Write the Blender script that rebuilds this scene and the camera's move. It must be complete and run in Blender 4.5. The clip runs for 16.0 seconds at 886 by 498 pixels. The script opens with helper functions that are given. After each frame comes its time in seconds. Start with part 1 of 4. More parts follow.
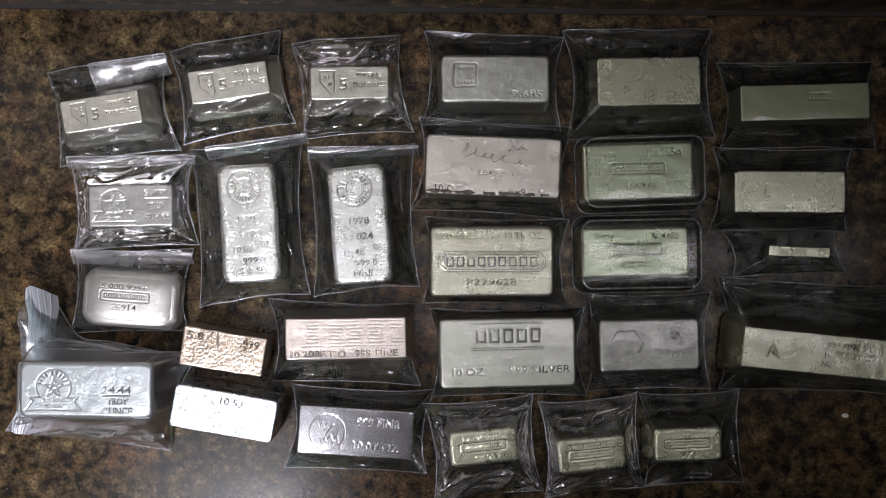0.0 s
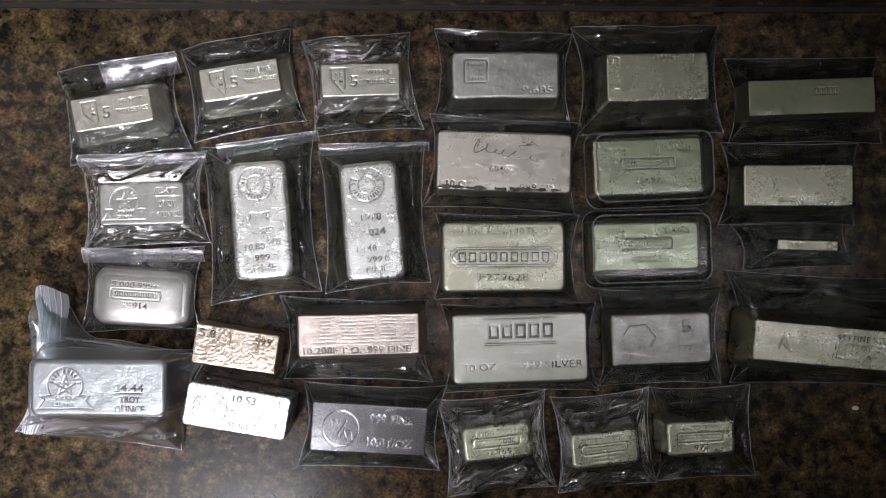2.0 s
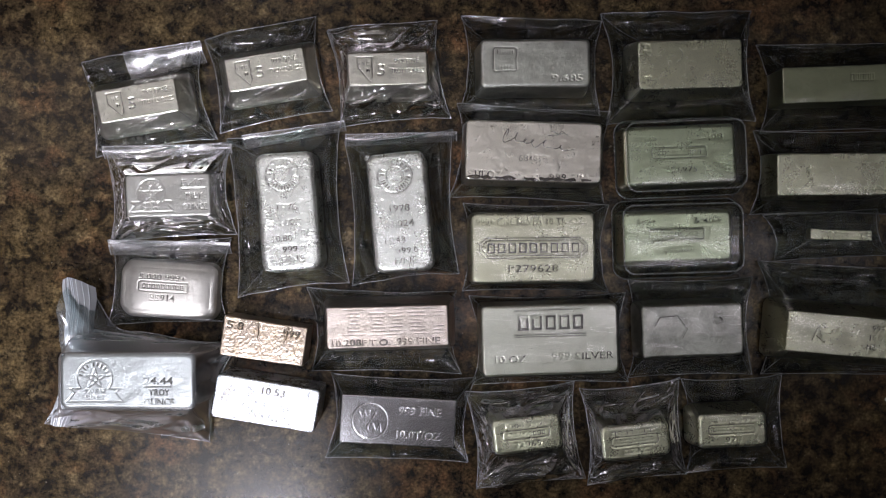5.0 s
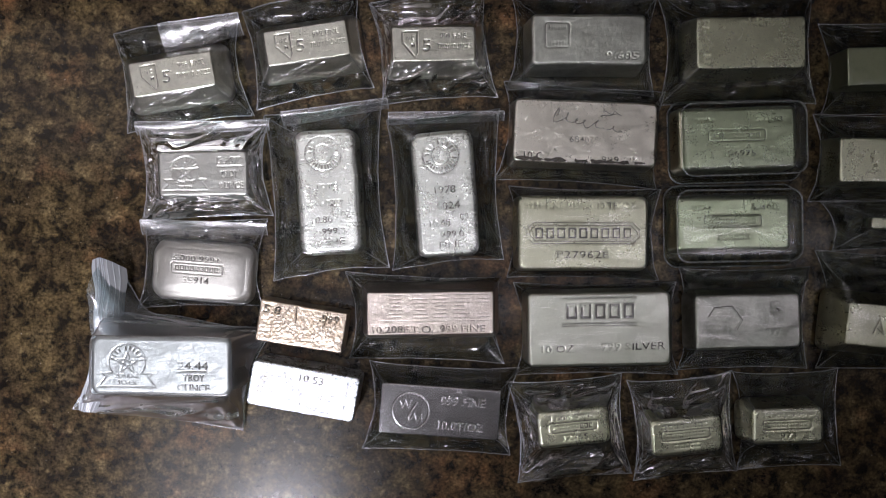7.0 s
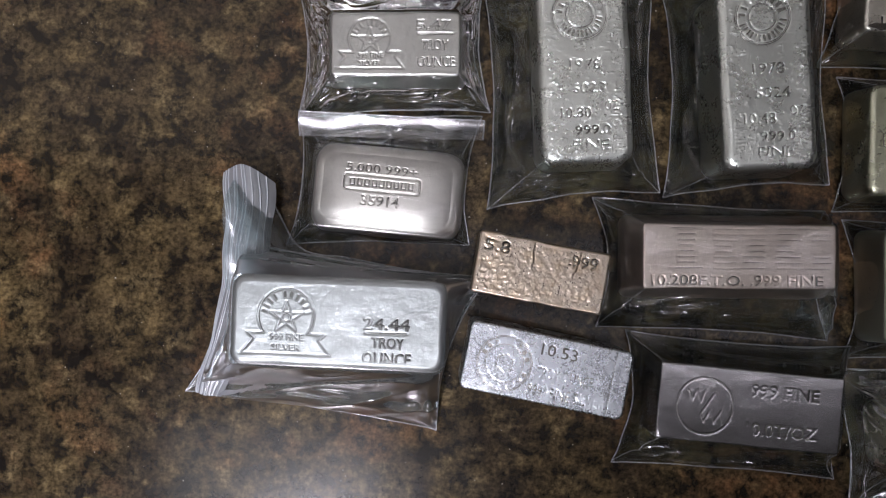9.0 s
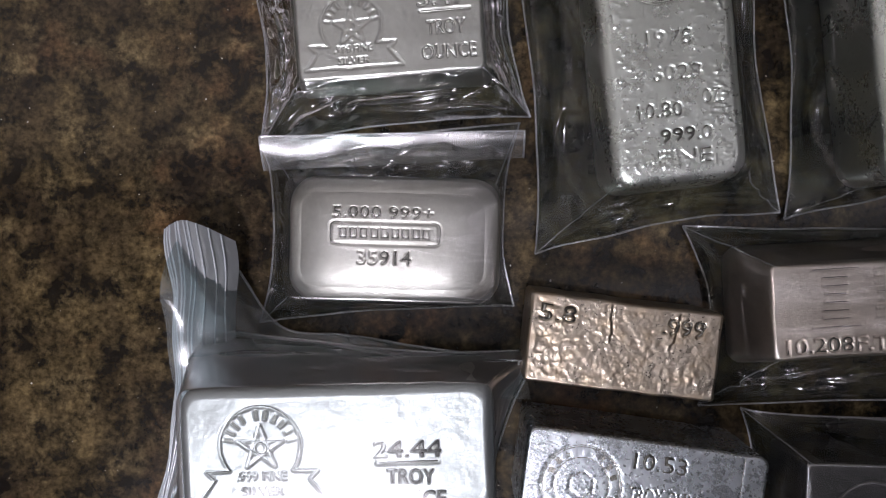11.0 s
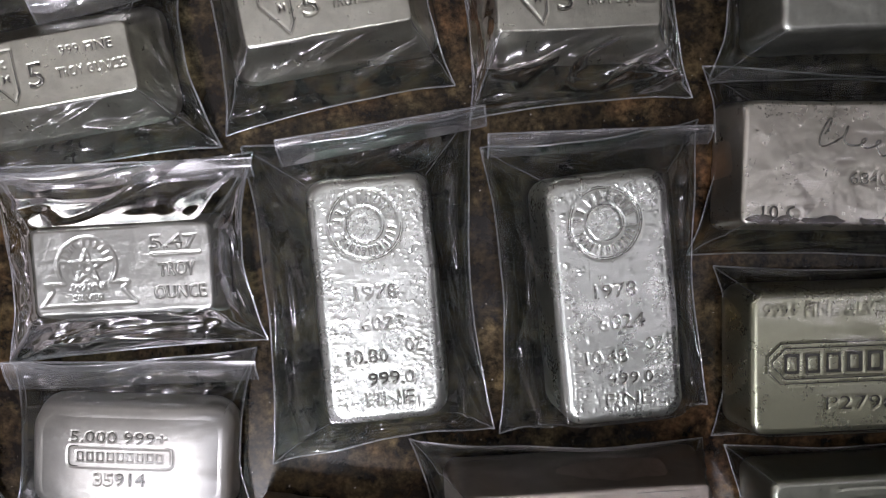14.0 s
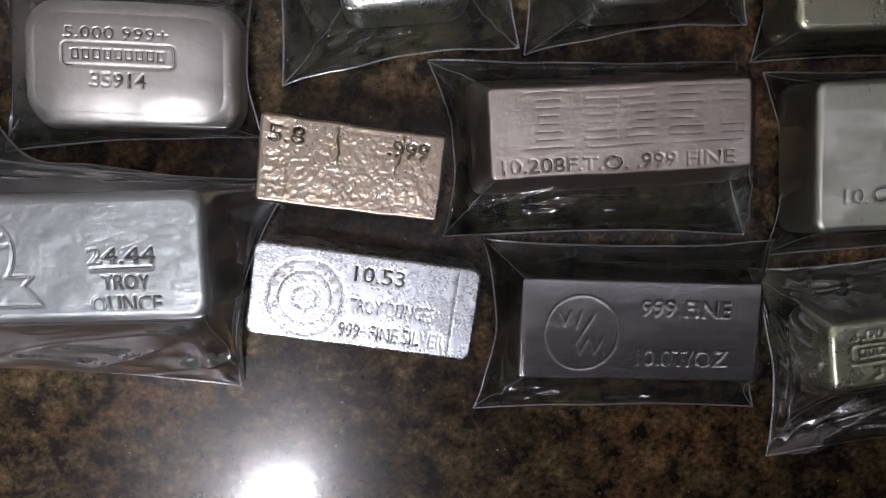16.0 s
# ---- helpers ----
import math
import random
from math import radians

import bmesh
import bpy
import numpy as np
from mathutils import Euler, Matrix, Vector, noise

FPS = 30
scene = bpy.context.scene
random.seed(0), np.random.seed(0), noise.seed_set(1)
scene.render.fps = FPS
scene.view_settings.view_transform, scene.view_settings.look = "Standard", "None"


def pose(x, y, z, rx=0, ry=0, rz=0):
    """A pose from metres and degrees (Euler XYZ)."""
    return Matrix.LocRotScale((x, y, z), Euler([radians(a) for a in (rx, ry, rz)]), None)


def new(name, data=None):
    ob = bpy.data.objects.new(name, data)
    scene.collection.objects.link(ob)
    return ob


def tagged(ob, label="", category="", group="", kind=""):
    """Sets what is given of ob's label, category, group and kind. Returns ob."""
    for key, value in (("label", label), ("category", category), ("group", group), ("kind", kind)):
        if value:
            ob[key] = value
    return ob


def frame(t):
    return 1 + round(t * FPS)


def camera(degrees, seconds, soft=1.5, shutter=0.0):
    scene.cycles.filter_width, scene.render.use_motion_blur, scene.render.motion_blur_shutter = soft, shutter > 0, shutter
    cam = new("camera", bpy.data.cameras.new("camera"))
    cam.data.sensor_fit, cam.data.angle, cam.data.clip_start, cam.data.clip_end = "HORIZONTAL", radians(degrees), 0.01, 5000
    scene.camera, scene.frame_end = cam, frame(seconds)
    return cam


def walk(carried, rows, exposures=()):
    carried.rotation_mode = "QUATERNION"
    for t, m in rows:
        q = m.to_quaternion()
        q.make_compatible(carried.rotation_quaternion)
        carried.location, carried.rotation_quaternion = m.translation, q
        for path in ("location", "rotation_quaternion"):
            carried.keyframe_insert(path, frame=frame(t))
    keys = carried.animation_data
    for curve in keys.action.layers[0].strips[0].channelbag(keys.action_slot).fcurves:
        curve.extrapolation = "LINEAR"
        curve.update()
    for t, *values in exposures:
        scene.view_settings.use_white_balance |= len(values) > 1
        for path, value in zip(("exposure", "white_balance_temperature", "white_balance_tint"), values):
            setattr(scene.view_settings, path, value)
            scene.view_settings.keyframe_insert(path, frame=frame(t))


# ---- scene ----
cam = camera(67.0, 16.0, soft=1.1)
PATH = [
    (0.0, -0.0060, 0.0014, 0.3693, -0.21, -1.02, 0.20),
    (0.5, -0.0136, -0.0050, 0.3699, 0.17, -1.91, 0.77),
    (1.0, -0.0133, -0.0072, 0.3704, 0.53, -2.13, 0.06),
    (1.5, -0.0145, -0.0061, 0.3697, 0.53, -2.05, -0.43),
    (2.0, -0.0156, -0.0052, 0.3698, 0.50, -1.55, -0.24),
    (2.5, -0.0137, -0.0025, 0.3708, 0.15, -1.18, -0.66),
    (3.0, -0.0203, 0.0002, 0.3674, -0.57, -1.12, -0.37),
    (5.5, -0.0280, -0.0038, 0.3660, -0.51, -1.01, -0.43),
    (6.0, -0.0303, -0.0013, 0.3650, -0.49, -1.04, -0.21),
    (6.5, -0.0369, -0.0007, 0.3584, -1.25, -0.86, 0.36),
    (7.0, -0.0486, -0.0078, 0.3513, -1.20, -0.75, 0.33),
    (7.5, -0.0774, -0.0292, 0.3324, -0.37, -0.19, 1.70),
    (8.0, -0.0975, -0.0327, 0.3129, 0.32, 0.98, 0.59),
    (8.5, -0.1282, -0.0425, 0.2773, 0.45, 1.68, 0.54),
    (8.7, -0.1413, -0.0499, 0.2611, 0.92, 0.28, 1.71),
    (10.8, -0.1534, -0.0347, 0.1664, -2.36, 1.58, -1.99),
    (11.0, -0.1508, -0.0245, 0.1702, -1.99, 1.43, -2.58),
    (11.5, -0.1507, -0.0030, 0.1768, -1.96, 0.93, -1.84),
    (12.0, -0.1488, 0.0285, 0.1841, -2.31, 0.26, -1.25),
    (12.5, -0.1395, 0.0610, 0.1905, -2.71, 0.30, -1.82),
    (13.0, -0.1142, 0.0632, 0.1854, -2.38, -1.46, -1.69),
    (13.5, -0.0935, 0.0546, 0.1825, -2.86, -1.63, -2.62),
    (14.0, -0.0921, 0.0351, 0.1822, -3.19, -2.51, -1.48),
    (14.5, -0.0978, 0.0096, 0.1768, -4.58, -1.57, -0.18),
    (15.0, -0.1101, -0.0186, 0.1796, -6.12, -1.91, 0.54),
    (15.5, -0.1096, -0.0384, 0.1791, -6.28, -2.42, -1.16),
    (16.0, -0.1004, -0.0548, 0.1775, -6.74, -2.70, -1.93),
]
walk(cam, [(t, pose(x, y, z, rx, ry, rz)) for t, x, y, z, rx, ry, rz in PATH],
     exposures=((0.0, 0.56), (7.0, 0.50), (9.0, 0.30), (11.0, 0.04), (12.5, 0.26), (14.0, 0.28), (16.0, 0.04)))

# ---- light ----
world = bpy.data.worlds.new("world")
scene.world = world
world.use_nodes = True
world.node_tree.nodes["Background"].inputs[0].default_value = (0.05, 0.055, 0.06, 1)
world.node_tree.nodes["Background"].inputs[1].default_value = 0.2
GLOW, CORE, PANEL, TUBE = 2.3, 190.0, 0.14, 3.0      # radiance of the frosted cover, of the lamp in it, of the added fill light and of its tubes

# ---- materials ----


class Nodes:
    """A small wrapper to write node trees briefly."""

    def __init__(self, name):
        self.mat = bpy.data.materials.new(name)
        self.mat.use_nodes = True
        self.tree = self.mat.node_tree
        self.tree.nodes.clear()
        self.out = self.tree.nodes.new("ShaderNodeOutputMaterial")
        self.coord = self.tree.nodes.new("ShaderNodeTexCoord").outputs["Object"]

    def add(self, kind, props=(), **inputs):
        n = self.tree.nodes.new("ShaderNode" + kind)
        for key, value in dict(props).items():
            setattr(n, key, value)
        for key, value in inputs.items():
            slot = n.inputs[int(key[1:])] if key[0] == "i" and key[1:].isdigit() else n.inputs[key.replace("_", " ")]
            if isinstance(value, bpy.types.NodeSocket):
                self.tree.links.new(value, slot)
            else:
                slot.default_value = value
        return n

    def noise(self, scale, detail=4.0, rough=0.6, distortion=0.0, where=None):
        return self.add("TexNoise", Vector=where or self.coord, Scale=scale, Detail=detail, Roughness=rough, Distortion=distortion).outputs[0]

    def ramp(self, value, *stops):
        n = self.add("ValToRGB", Fac=value)
        while len(n.color_ramp.elements) < len(stops):
            n.color_ramp.elements.new(0.5)
        for e, (at, c) in zip(n.color_ramp.elements, stops):
            e.position, e.color = at, ((*c, 1) if len(c) == 3 else (c[0],) * 3 + (1,))
        return n.outputs[0]

    def mix(self, fac, a, b, blend="MIX"):
        n = self.add("Mix", {"data_type": "RGBA", "blend_type": blend})
        for slot, v in ((n.inputs[0], fac), (n.inputs[6], a), (n.inputs[7], b)):
            if isinstance(v, bpy.types.NodeSocket):
                self.tree.links.new(v, slot)
            else:
                slot.default_value = v
        return n.outputs[2]

    def bump(self, height, strength, distance):
        return self.add("Bump", Height=height, Strength=strength, Distance=distance).outputs[0]

    def surface(self, shader):
        self.tree.links.new(shader.outputs[0], self.out.inputs[0])
        return self.mat


def granite(name):
    """Polished brown granite: black ground, olive and rust clouds, fine light specks."""
    n = Nodes(name)
    warped = n.add("VectorMath", {"operation": "ADD"}, i0=n.coord, i1=n.add("VectorMath", {"operation": "SCALE"}, i0=n.add("TexNoise", Vector=n.coord, Scale=160.0, Detail=3.0).outputs[1], Scale=0.0022).outputs[0]).outputs[0]
    big = n.ramp(n.noise(38, 5, 0.62, 0.1, warped), (0.38, (0.0,)), (0.66, (1.0,)))
    mid = n.ramp(n.noise(130, 7, 0.70, 0.1, warped), (0.40, (0.0,)), (0.65, (1.0,)))
    pale = n.ramp(n.noise(85, 5, 0.62, 0.1, n.add("Mapping", i0=warped, i1=(3.1, 1.7, 0.4)).outputs[0]), (0.53, (0.0,)), (0.74, (0.9,)))
    rust = n.ramp(n.noise(26, 4, 0.6, 0.2, n.add("Mapping", i0=warped, i1=(0.7, 2.9, 1.1)).outputs[0]), (0.53, (0.0,)), (0.70, (0.9,)))
    col = n.mix(mid, (0.007, 0.005, 0.004, 1), (0.048, 0.033, 0.0185, 1))
    col = n.mix(big, col, n.mix(mid, (0.014, 0.0105, 0.0065, 1), (0.130, 0.093, 0.042, 1)))
    col = n.mix(n.mix(rust, (0, 0, 0, 1), mid), col, (0.160, 0.076, 0.034, 1))
    col = n.mix(n.mix(pale, (0, 0, 0, 1), mid), col, n.mix(rust, (0.245, 0.185, 0.092, 1), (0.345, 0.185, 0.084, 1)))
    grain = n.ramp(n.noise(620, 3, 0.6), (0.35, (0.45,)), (0.70, (1.45,)))
    col = n.mix(1.0, col, grain, "MULTIPLY")
    speck = n.ramp(n.noise(900, 1, 0.4), (0.785, (0.0,)), (0.81, (1.0,)))
    col = n.mix(speck, col, (0.42, 0.39, 0.34, 1))
    rough = n.ramp(n.noise(60, 4), (0.3, (0.20,)), (0.8, (0.29,)))
    skin = n.ramp(n.noise(40, 3), (0.3, (0.10,)), (0.8, (0.17,)))
    haze = n.bump(n.noise(300, 3), 0.05, 0.0006)
    return n.surface(n.add("BsdfPrincipled", Base_Color=col, Roughness=rough, Normal=haze, Specular_IOR_Level=0.20, Coat_Weight=0.50, Coat_IOR=1.36, Coat_Roughness=skin))


def silver(name, tint=(0.80, 0.78, 0.73), stain=(0.42, 0.40, 0.35), rough=0.30, spots=0.35, relief=0.25, scale=120.0, pits=0.0, brushed=0.0, shift=0.0):
    """Cast or pressed silver: tarnish clouds, fine scratches, casting skin."""
    n = Nodes(name)
    where = n.add("VectorMath", {"operation": "ADD"}, i0=n.coord, i1=(shift * 0.06, shift * 0.042, shift * 0.078)).outputs[0]
    cloud = n.ramp(n.noise(scale, 5, 0.65, 0.4, where), (0.42, (0.0,)), (0.72, (1.0,)))
    fine = n.ramp(n.noise(scale * 9, 4, 0.6, 0.0, where), (0.35, (0.0,)), (0.75, (1.0,)))
    col = n.mix(n.add("Math", {"operation": "MULTIPLY"}, i0=cloud, i1=spots).outputs[0], (*tint, 1), (*stain, 1))
    col = n.mix(n.add("Math", {"operation": "MULTIPLY"}, i0=fine, i1=0.18).outputs[0], col, (*stain, 1))
    r = n.add("MapRange", i0=n.mix(0.5, cloud, fine), i3=rough * 0.8, i4=rough * 1.35).outputs[0]
    stretched = n.add("Mapping", i0=where, i3=(1.0, 9.0, 1.0)).outputs[0]
    scratch = n.noise(scale * 7, 3, 0.7, 0.0, stretched)
    height = n.mix(0.22, n.noise(scale * 1.6, 4, 0.55, 0.3, where), scratch)
    if pits:
        cell = n.add("TexVoronoi", {"feature": "SMOOTH_F1"}, i0=where, i2=560.0).outputs[0]
        height = n.mix(pits, height, n.ramp(cell, (0.05, (1.0,)), (0.55, (0.0,))))
    normal = n.bump(height, 0.6, relief * 0.001)
    if brushed:
        arcs = n.add("TexWave", {"wave_type": "RINGS", "rings_direction": "Z"}, i0=n.add("Mapping", i0=n.coord, i1=(0.030, 0.022, 0.0)).outputs[0], i1=330.0, i2=2.5, i3=2.0, i4=30.0).outputs[0]
        b = n.add("Bump", Height=arcs, Strength=brushed, Distance=0.0003)
        n.tree.links.new(normal, b.inputs["Normal"])
        normal = b.outputs[0]
    return n.surface(n.add("BsdfPrincipled", Base_Color=col, Metallic=1.0, Roughness=r, Normal=normal))


def clear(name, tint, gloss, rough, milky=0.0, blend=0.30, crinkled=0.22):
    """Clear soft plastic: see-through with a bright skin, slightly milky where it is thick."""
    n = Nodes(name)
    edge = n.add("LayerWeight", Blend=blend).outputs["Fresnel"]
    fac = n.add("MapRange", i0=edge, i1=0.0, i2=1.0, i3=gloss, i4=0.85).outputs[0]
    soft_fold = n.noise(34, 2, 0.4)
    crinkle = n.noise(90, 1.5, 0.4, 1.4, n.add("Mapping", i0=n.coord, i2=(0.0, 0.0, 0.5), i3=(0.35, 1.0, 1.0)).outputs[0])
    skin = n.bump(n.mix(0.34, soft_fold, crinkle), crinkled, 0.0014)
    sharp = n.add("BsdfGlossy", Color=(1.0, 0.97, 1.0, 1), Roughness=rough, Normal=skin)
    soft = n.add("BsdfGlossy", Color=(1.0, 0.98, 1.0, 1), Roughness=rough * 2.4, Normal=skin)
    shine = n.add("MixShader", i0=0.40, i1=sharp.outputs[0], i2=soft.outputs[0])
    body = n.add("BsdfTransparent", Color=(*tint, 1))
    if milky:
        white = n.add("BsdfDiffuse", Color=(0.62, 0.66, 0.70, 1))
        body = n.add("MixShader", i0=milky, i1=body.outputs[0], i2=white.outputs[0])
    return n.surface(n.add("MixShader", i0=fac, i1=body.outputs[0], i2=shine.outputs[0]))


def paint(name, colour, rough=0.7):
    n = Nodes(name)
    c = n.mix(n.noise(3.0, 4), (*colour, 1), tuple(v * 0.88 for v in colour) + (1,))
    return n.surface(n.add("BsdfPrincipled", Base_Color=c, Roughness=rough, Normal=n.bump(n.noise(240, 3), 0.15, 0.001)))


def lit(name, colour, strength):
    n = Nodes(name)
    return n.surface(n.add("Emission", Color=(*colour, 1), Strength=strength))


GRANITE = granite("brown_granite")
CEILING = paint("ceiling_paint", (0.40, 0.39, 0.38))
WALL = paint("wall_paint", (0.22, 0.21, 0.19))
WALL_PALE = paint("wall_paint_pale", (0.58, 0.555, 0.505))
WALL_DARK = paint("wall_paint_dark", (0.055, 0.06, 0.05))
FLOOR = paint("floor_tile", (0.25, 0.22, 0.19), 0.4)
METAL = paint("white_enamel", (0.75, 0.75, 0.74), 0.35)
COVER = lit("frosted_cover", (0.95, 0.965, 1.04), GLOW)
LAMP = lit("lamp_glow", (1.0, 0.955, 1.05), CORE)
FILL_COVER = lit("fill_cover", (1.03, 0.97, 1.05), PANEL)
FILL_TUBE = lit("fill_tube_glow", (1.03, 0.97, 1.05), TUBE)
CAULK = paint("dark_caulk", (0.02, 0.018, 0.015), 0.5)
WAX = paint("white_crumb", (0.8, 0.78, 0.74), 0.6)
SILVER = {
    "grey": silver("silver_grey", (0.789, 0.789, 0.694), (0.462, 0.462, 0.381), 0.34, 0.35, 0.20),
    "pewter": silver("silver_pewter", (0.748, 0.721, 0.639), (0.408, 0.394, 0.340), 0.33, 0.60, 0.32, shift=0.9),
    "bright": silver("silver_bright", (0.549, 0.544, 0.537), (0.344, 0.336, 0.319), 0.40, 0.42, 0.36, 70.0, shift=1.7),
    "frost": silver("silver_frosted", (0.684, 0.651, 0.626), (0.462, 0.431, 0.409), 0.48, 0.45, 0.30, shift=2.9),
    "pitted": silver("silver_pitted", (0.960, 0.960, 0.930), (0.606, 0.606, 0.566), 0.30, 0.22, 0.16, shift=3.3),
    "rosy": silver("silver_rosy", (0.555, 0.490, 0.416), (0.426, 0.305, 0.175), 0.33, 0.60, 0.16, 190.0, shift=4.1),
    "milled": silver("silver_milled", (0.60, 0.64, 0.69), (0.56, 0.59, 0.62), 0.28, 0.15, 0.10, brushed=0.10, shift=0.6),
    "pinkish": silver("silver_pinkish", (0.734, 0.639, 0.585), (0.435, 0.354, 0.313), 0.36, 0.50, 0.60, shift=5.7),
    "lilac": silver("silver_lilac", (0.65, 0.62, 0.66), (0.47, 0.44, 0.47), 0.15, 0.25, 0.10, shift=6.6),
    "straw": silver("silver_straw", (0.776, 0.760, 0.585), (0.450, 0.438, 0.304), 0.31, 0.36, 0.07, shift=7.4),
    "sand": silver("silver_sand", (0.960, 0.895, 0.817), (0.571, 0.519, 0.454), 0.32, 0.36, 0.07, shift=12.1),
    "moss": silver("silver_moss", (0.544, 0.571, 0.381), (0.299, 0.313, 0.190), 0.34, 0.41, 0.07, shift=13.3),
    "poured": silver("silver_poured", (0.628, 0.616, 0.600), (0.392, 0.377, 0.353), 0.35, 0.40, 0.40, 75.0, shift=14.2),
    "olive": silver("silver_olive", (0.898, 0.884, 0.680), (0.517, 0.503, 0.367), 0.30, 0.41, 0.07, shift=8.8),
    "slate": silver("silver_slate", (0.680, 0.680, 0.626), (0.245, 0.245, 0.204), 0.38, 0.85, 0.30, 70.0, shift=11.3),
    "dull": silver("silver_dull", (0.789, 0.789, 0.734), (0.354, 0.354, 0.313), 0.36, 0.60, 0.35, shift=9.9),
}
# groove shade put into the colour: darker metal at the bottom of struck marks
STAMP_SHADE = silver("silver_stamp_shade", (0.17, 0.163, 0.147), (0.08, 0.077, 0.068), 0.40, 0.5, 0.2, shift=2.2)
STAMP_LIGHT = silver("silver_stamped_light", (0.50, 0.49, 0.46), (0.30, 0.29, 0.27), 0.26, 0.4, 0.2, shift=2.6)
TARNISH = silver("tarnish", (0.10, 0.085, 0.065), (0.03, 0.025, 0.02), 0.5, 0.6, 0.2, shift=1.1)
FILM = clear("bag_film", (0.92, 0.945, 0.935), 0.060, 0.085, 0.012, blend=0.28, crinkled=0.48)
ZIP_BAG = clear("zip_bag_film", (0.86, 0.91, 0.92), 0.040, 0.12, 0.060, blend=0.26, crinkled=0.42)
FILM_EDGE = clear("bag_film_edge", (0.88, 0.90, 0.90), 0.16, 0.16, 0.11)
FILM_UNDER = clear("bag_film_under", (0.74, 0.81, 0.785), 0.002, 0.14, blend=0.12)
ZIP = clear("zip_film", (0.80, 0.86, 0.92), 0.06, 0.18, 0.30, crinkled=0.3)
RIB = clear("zip_rib_plastic", (0.80, 0.86, 0.92), 0.12, 0.20, 0.55)
FLAP = clear("flap_film", (0.90, 0.92, 0.93), 0.13, 0.13, 0.06, crinkled=0.42)
NECK = clear("neck_film", (0.70, 0.80, 0.81), 0.060, 0.09, 0.11, blend=0.28, crinkled=0.70)
TRAY = clear("tray_plastic", (0.84, 0.92, 0.88), 0.035, 0.06, 0.012)

# ---- mesh helpers ----


def part(name, bm, material, parent=None, label=""):
    """Links a bmesh as one mesh object, under parent where one is given."""
    me = bpy.data.meshes.new(name)
    bmesh.ops.recalc_face_normals(bm, faces=bm.faces[:])
    bm.to_mesh(me)
    bm.free()
    me.materials.append(material)
    ob = new(name, me)
    ob.parent = parent
    return tagged(ob, label)


def smooth(ob, flag=True):
    ob.data.polygons.foreach_set("use_smooth", [flag] * len(ob.data.polygons))
    return ob


def box(name, lo, hi, material, parent=None, bevel=0.0, label=""):
    bm = bmesh.new()
    bmesh.ops.create_cube(bm, size=1.0)
    for v in bm.verts:
        v.co = [a + (b - a) * (c + 0.5) for a, b, c in zip(lo, hi, v.co)]
    if bevel:
        bmesh.ops.bevel(bm, geom=bm.edges[:], offset=bevel, segments=3, affect="EDGES", profile=0.5)
    return part(name, bm, material, parent, label)


def outline(length, width, radius, steps=6):
    """A rounded rectangle round the origin, counter-clockwise."""
    pts = []
    for k, (sx, sy) in enumerate(((1, 1), (-1, 1), (-1, -1), (1, -1))):
        for i in range(steps + 1):
            a = radians(90 * k + 90 * i / steps)
            pts.append((sx * (length / 2 - radius) + radius * math.cos(a), sy * (width / 2 - radius) + radius * math.sin(a)))
    return pts


def stack(bm, rings, cap=True):
    """Faces between rings of equal length; the last one closes on a centre point."""
    rows = [[bm.verts.new(p) for p in ring] for ring in rings]
    for a, b in zip(rows, rows[1:]):
        for i in range(len(a)):
            j = (i + 1) % len(a)
            bm.faces.new((a[i], a[j], b[j], b[i]))
    if cap:
        top = rows[-1]
        mid = bm.verts.new(sum((v.co for v in top), Vector()) / len(top))
        for i in range(len(top)):
            bm.faces.new((top[i], top[(i + 1) % len(top)], mid))
    return rows


def to_mesh(curve, name, material, parent, label=""):
    ob = bpy.data.objects.new(name, curve)
    scene.collection.objects.link(ob)
    me = bpy.data.meshes.new_from_object(ob)
    bpy.data.objects.remove(ob)
    bpy.data.curves.remove(curve)
    me.materials.clear()
    me.materials.append(material)
    made = new(name, me)
    made.parent = parent
    return tagged(made, label)


def wire(name, points, radius, material, parent, closed=True, label="", sides=1):
    """A thin raised line along points, given in the parent's frame."""
    c = bpy.data.curves.new(name, "CURVE")
    c.dimensions, c.bevel_depth, c.bevel_resolution = "3D", radius, sides
    s = c.splines.new("POLY")
    s.points.add(len(points) - 1)
    for p, q in zip(s.points, points):
        p.co = (q[0], q[1], q[2] if len(q) > 2 else 0.0, 1)
    s.use_cyclic_u = closed
    return smooth(to_mesh(c, name, material, parent, label))


RELIEF = {}


def lattice(x, y, scale, seed=0):
    """Smooth noise between -1 and 1 on arrays of places."""
    x, y = np.asarray(x) * scale + seed * 17.31, np.asarray(y) * scale + seed * 9.73
    ix, iy = np.floor(x), np.floor(y)
    fx, fy = x - ix, y - iy
    fx, fy = fx * fx * (3 - 2 * fx), fy * fy * (3 - 2 * fy)

    def at(i, j):
        v = np.sin(i * 127.1 + j * 311.7 + seed * 74.7) * 43758.5453
        return (v - np.floor(v)) * 2 - 1

    low = at(ix, iy) * (1 - fx) + at(ix + 1, iy) * fx
    high = at(ix, iy + 1) * (1 - fx) + at(ix + 1, iy + 1) * fx
    return low * (1 - fy) + high * fy


def struck(ob, parent, kind, shape, depth, reach=0.0):
    """Notes a mark that is struck into the bar's face, with the mesh that lies at its bottom."""
    RELIEF[parent.name]["cuts"].append((kind, shape, depth, reach))
    RELIEF[parent.name]["floors"].append((ob, depth))
    return ob


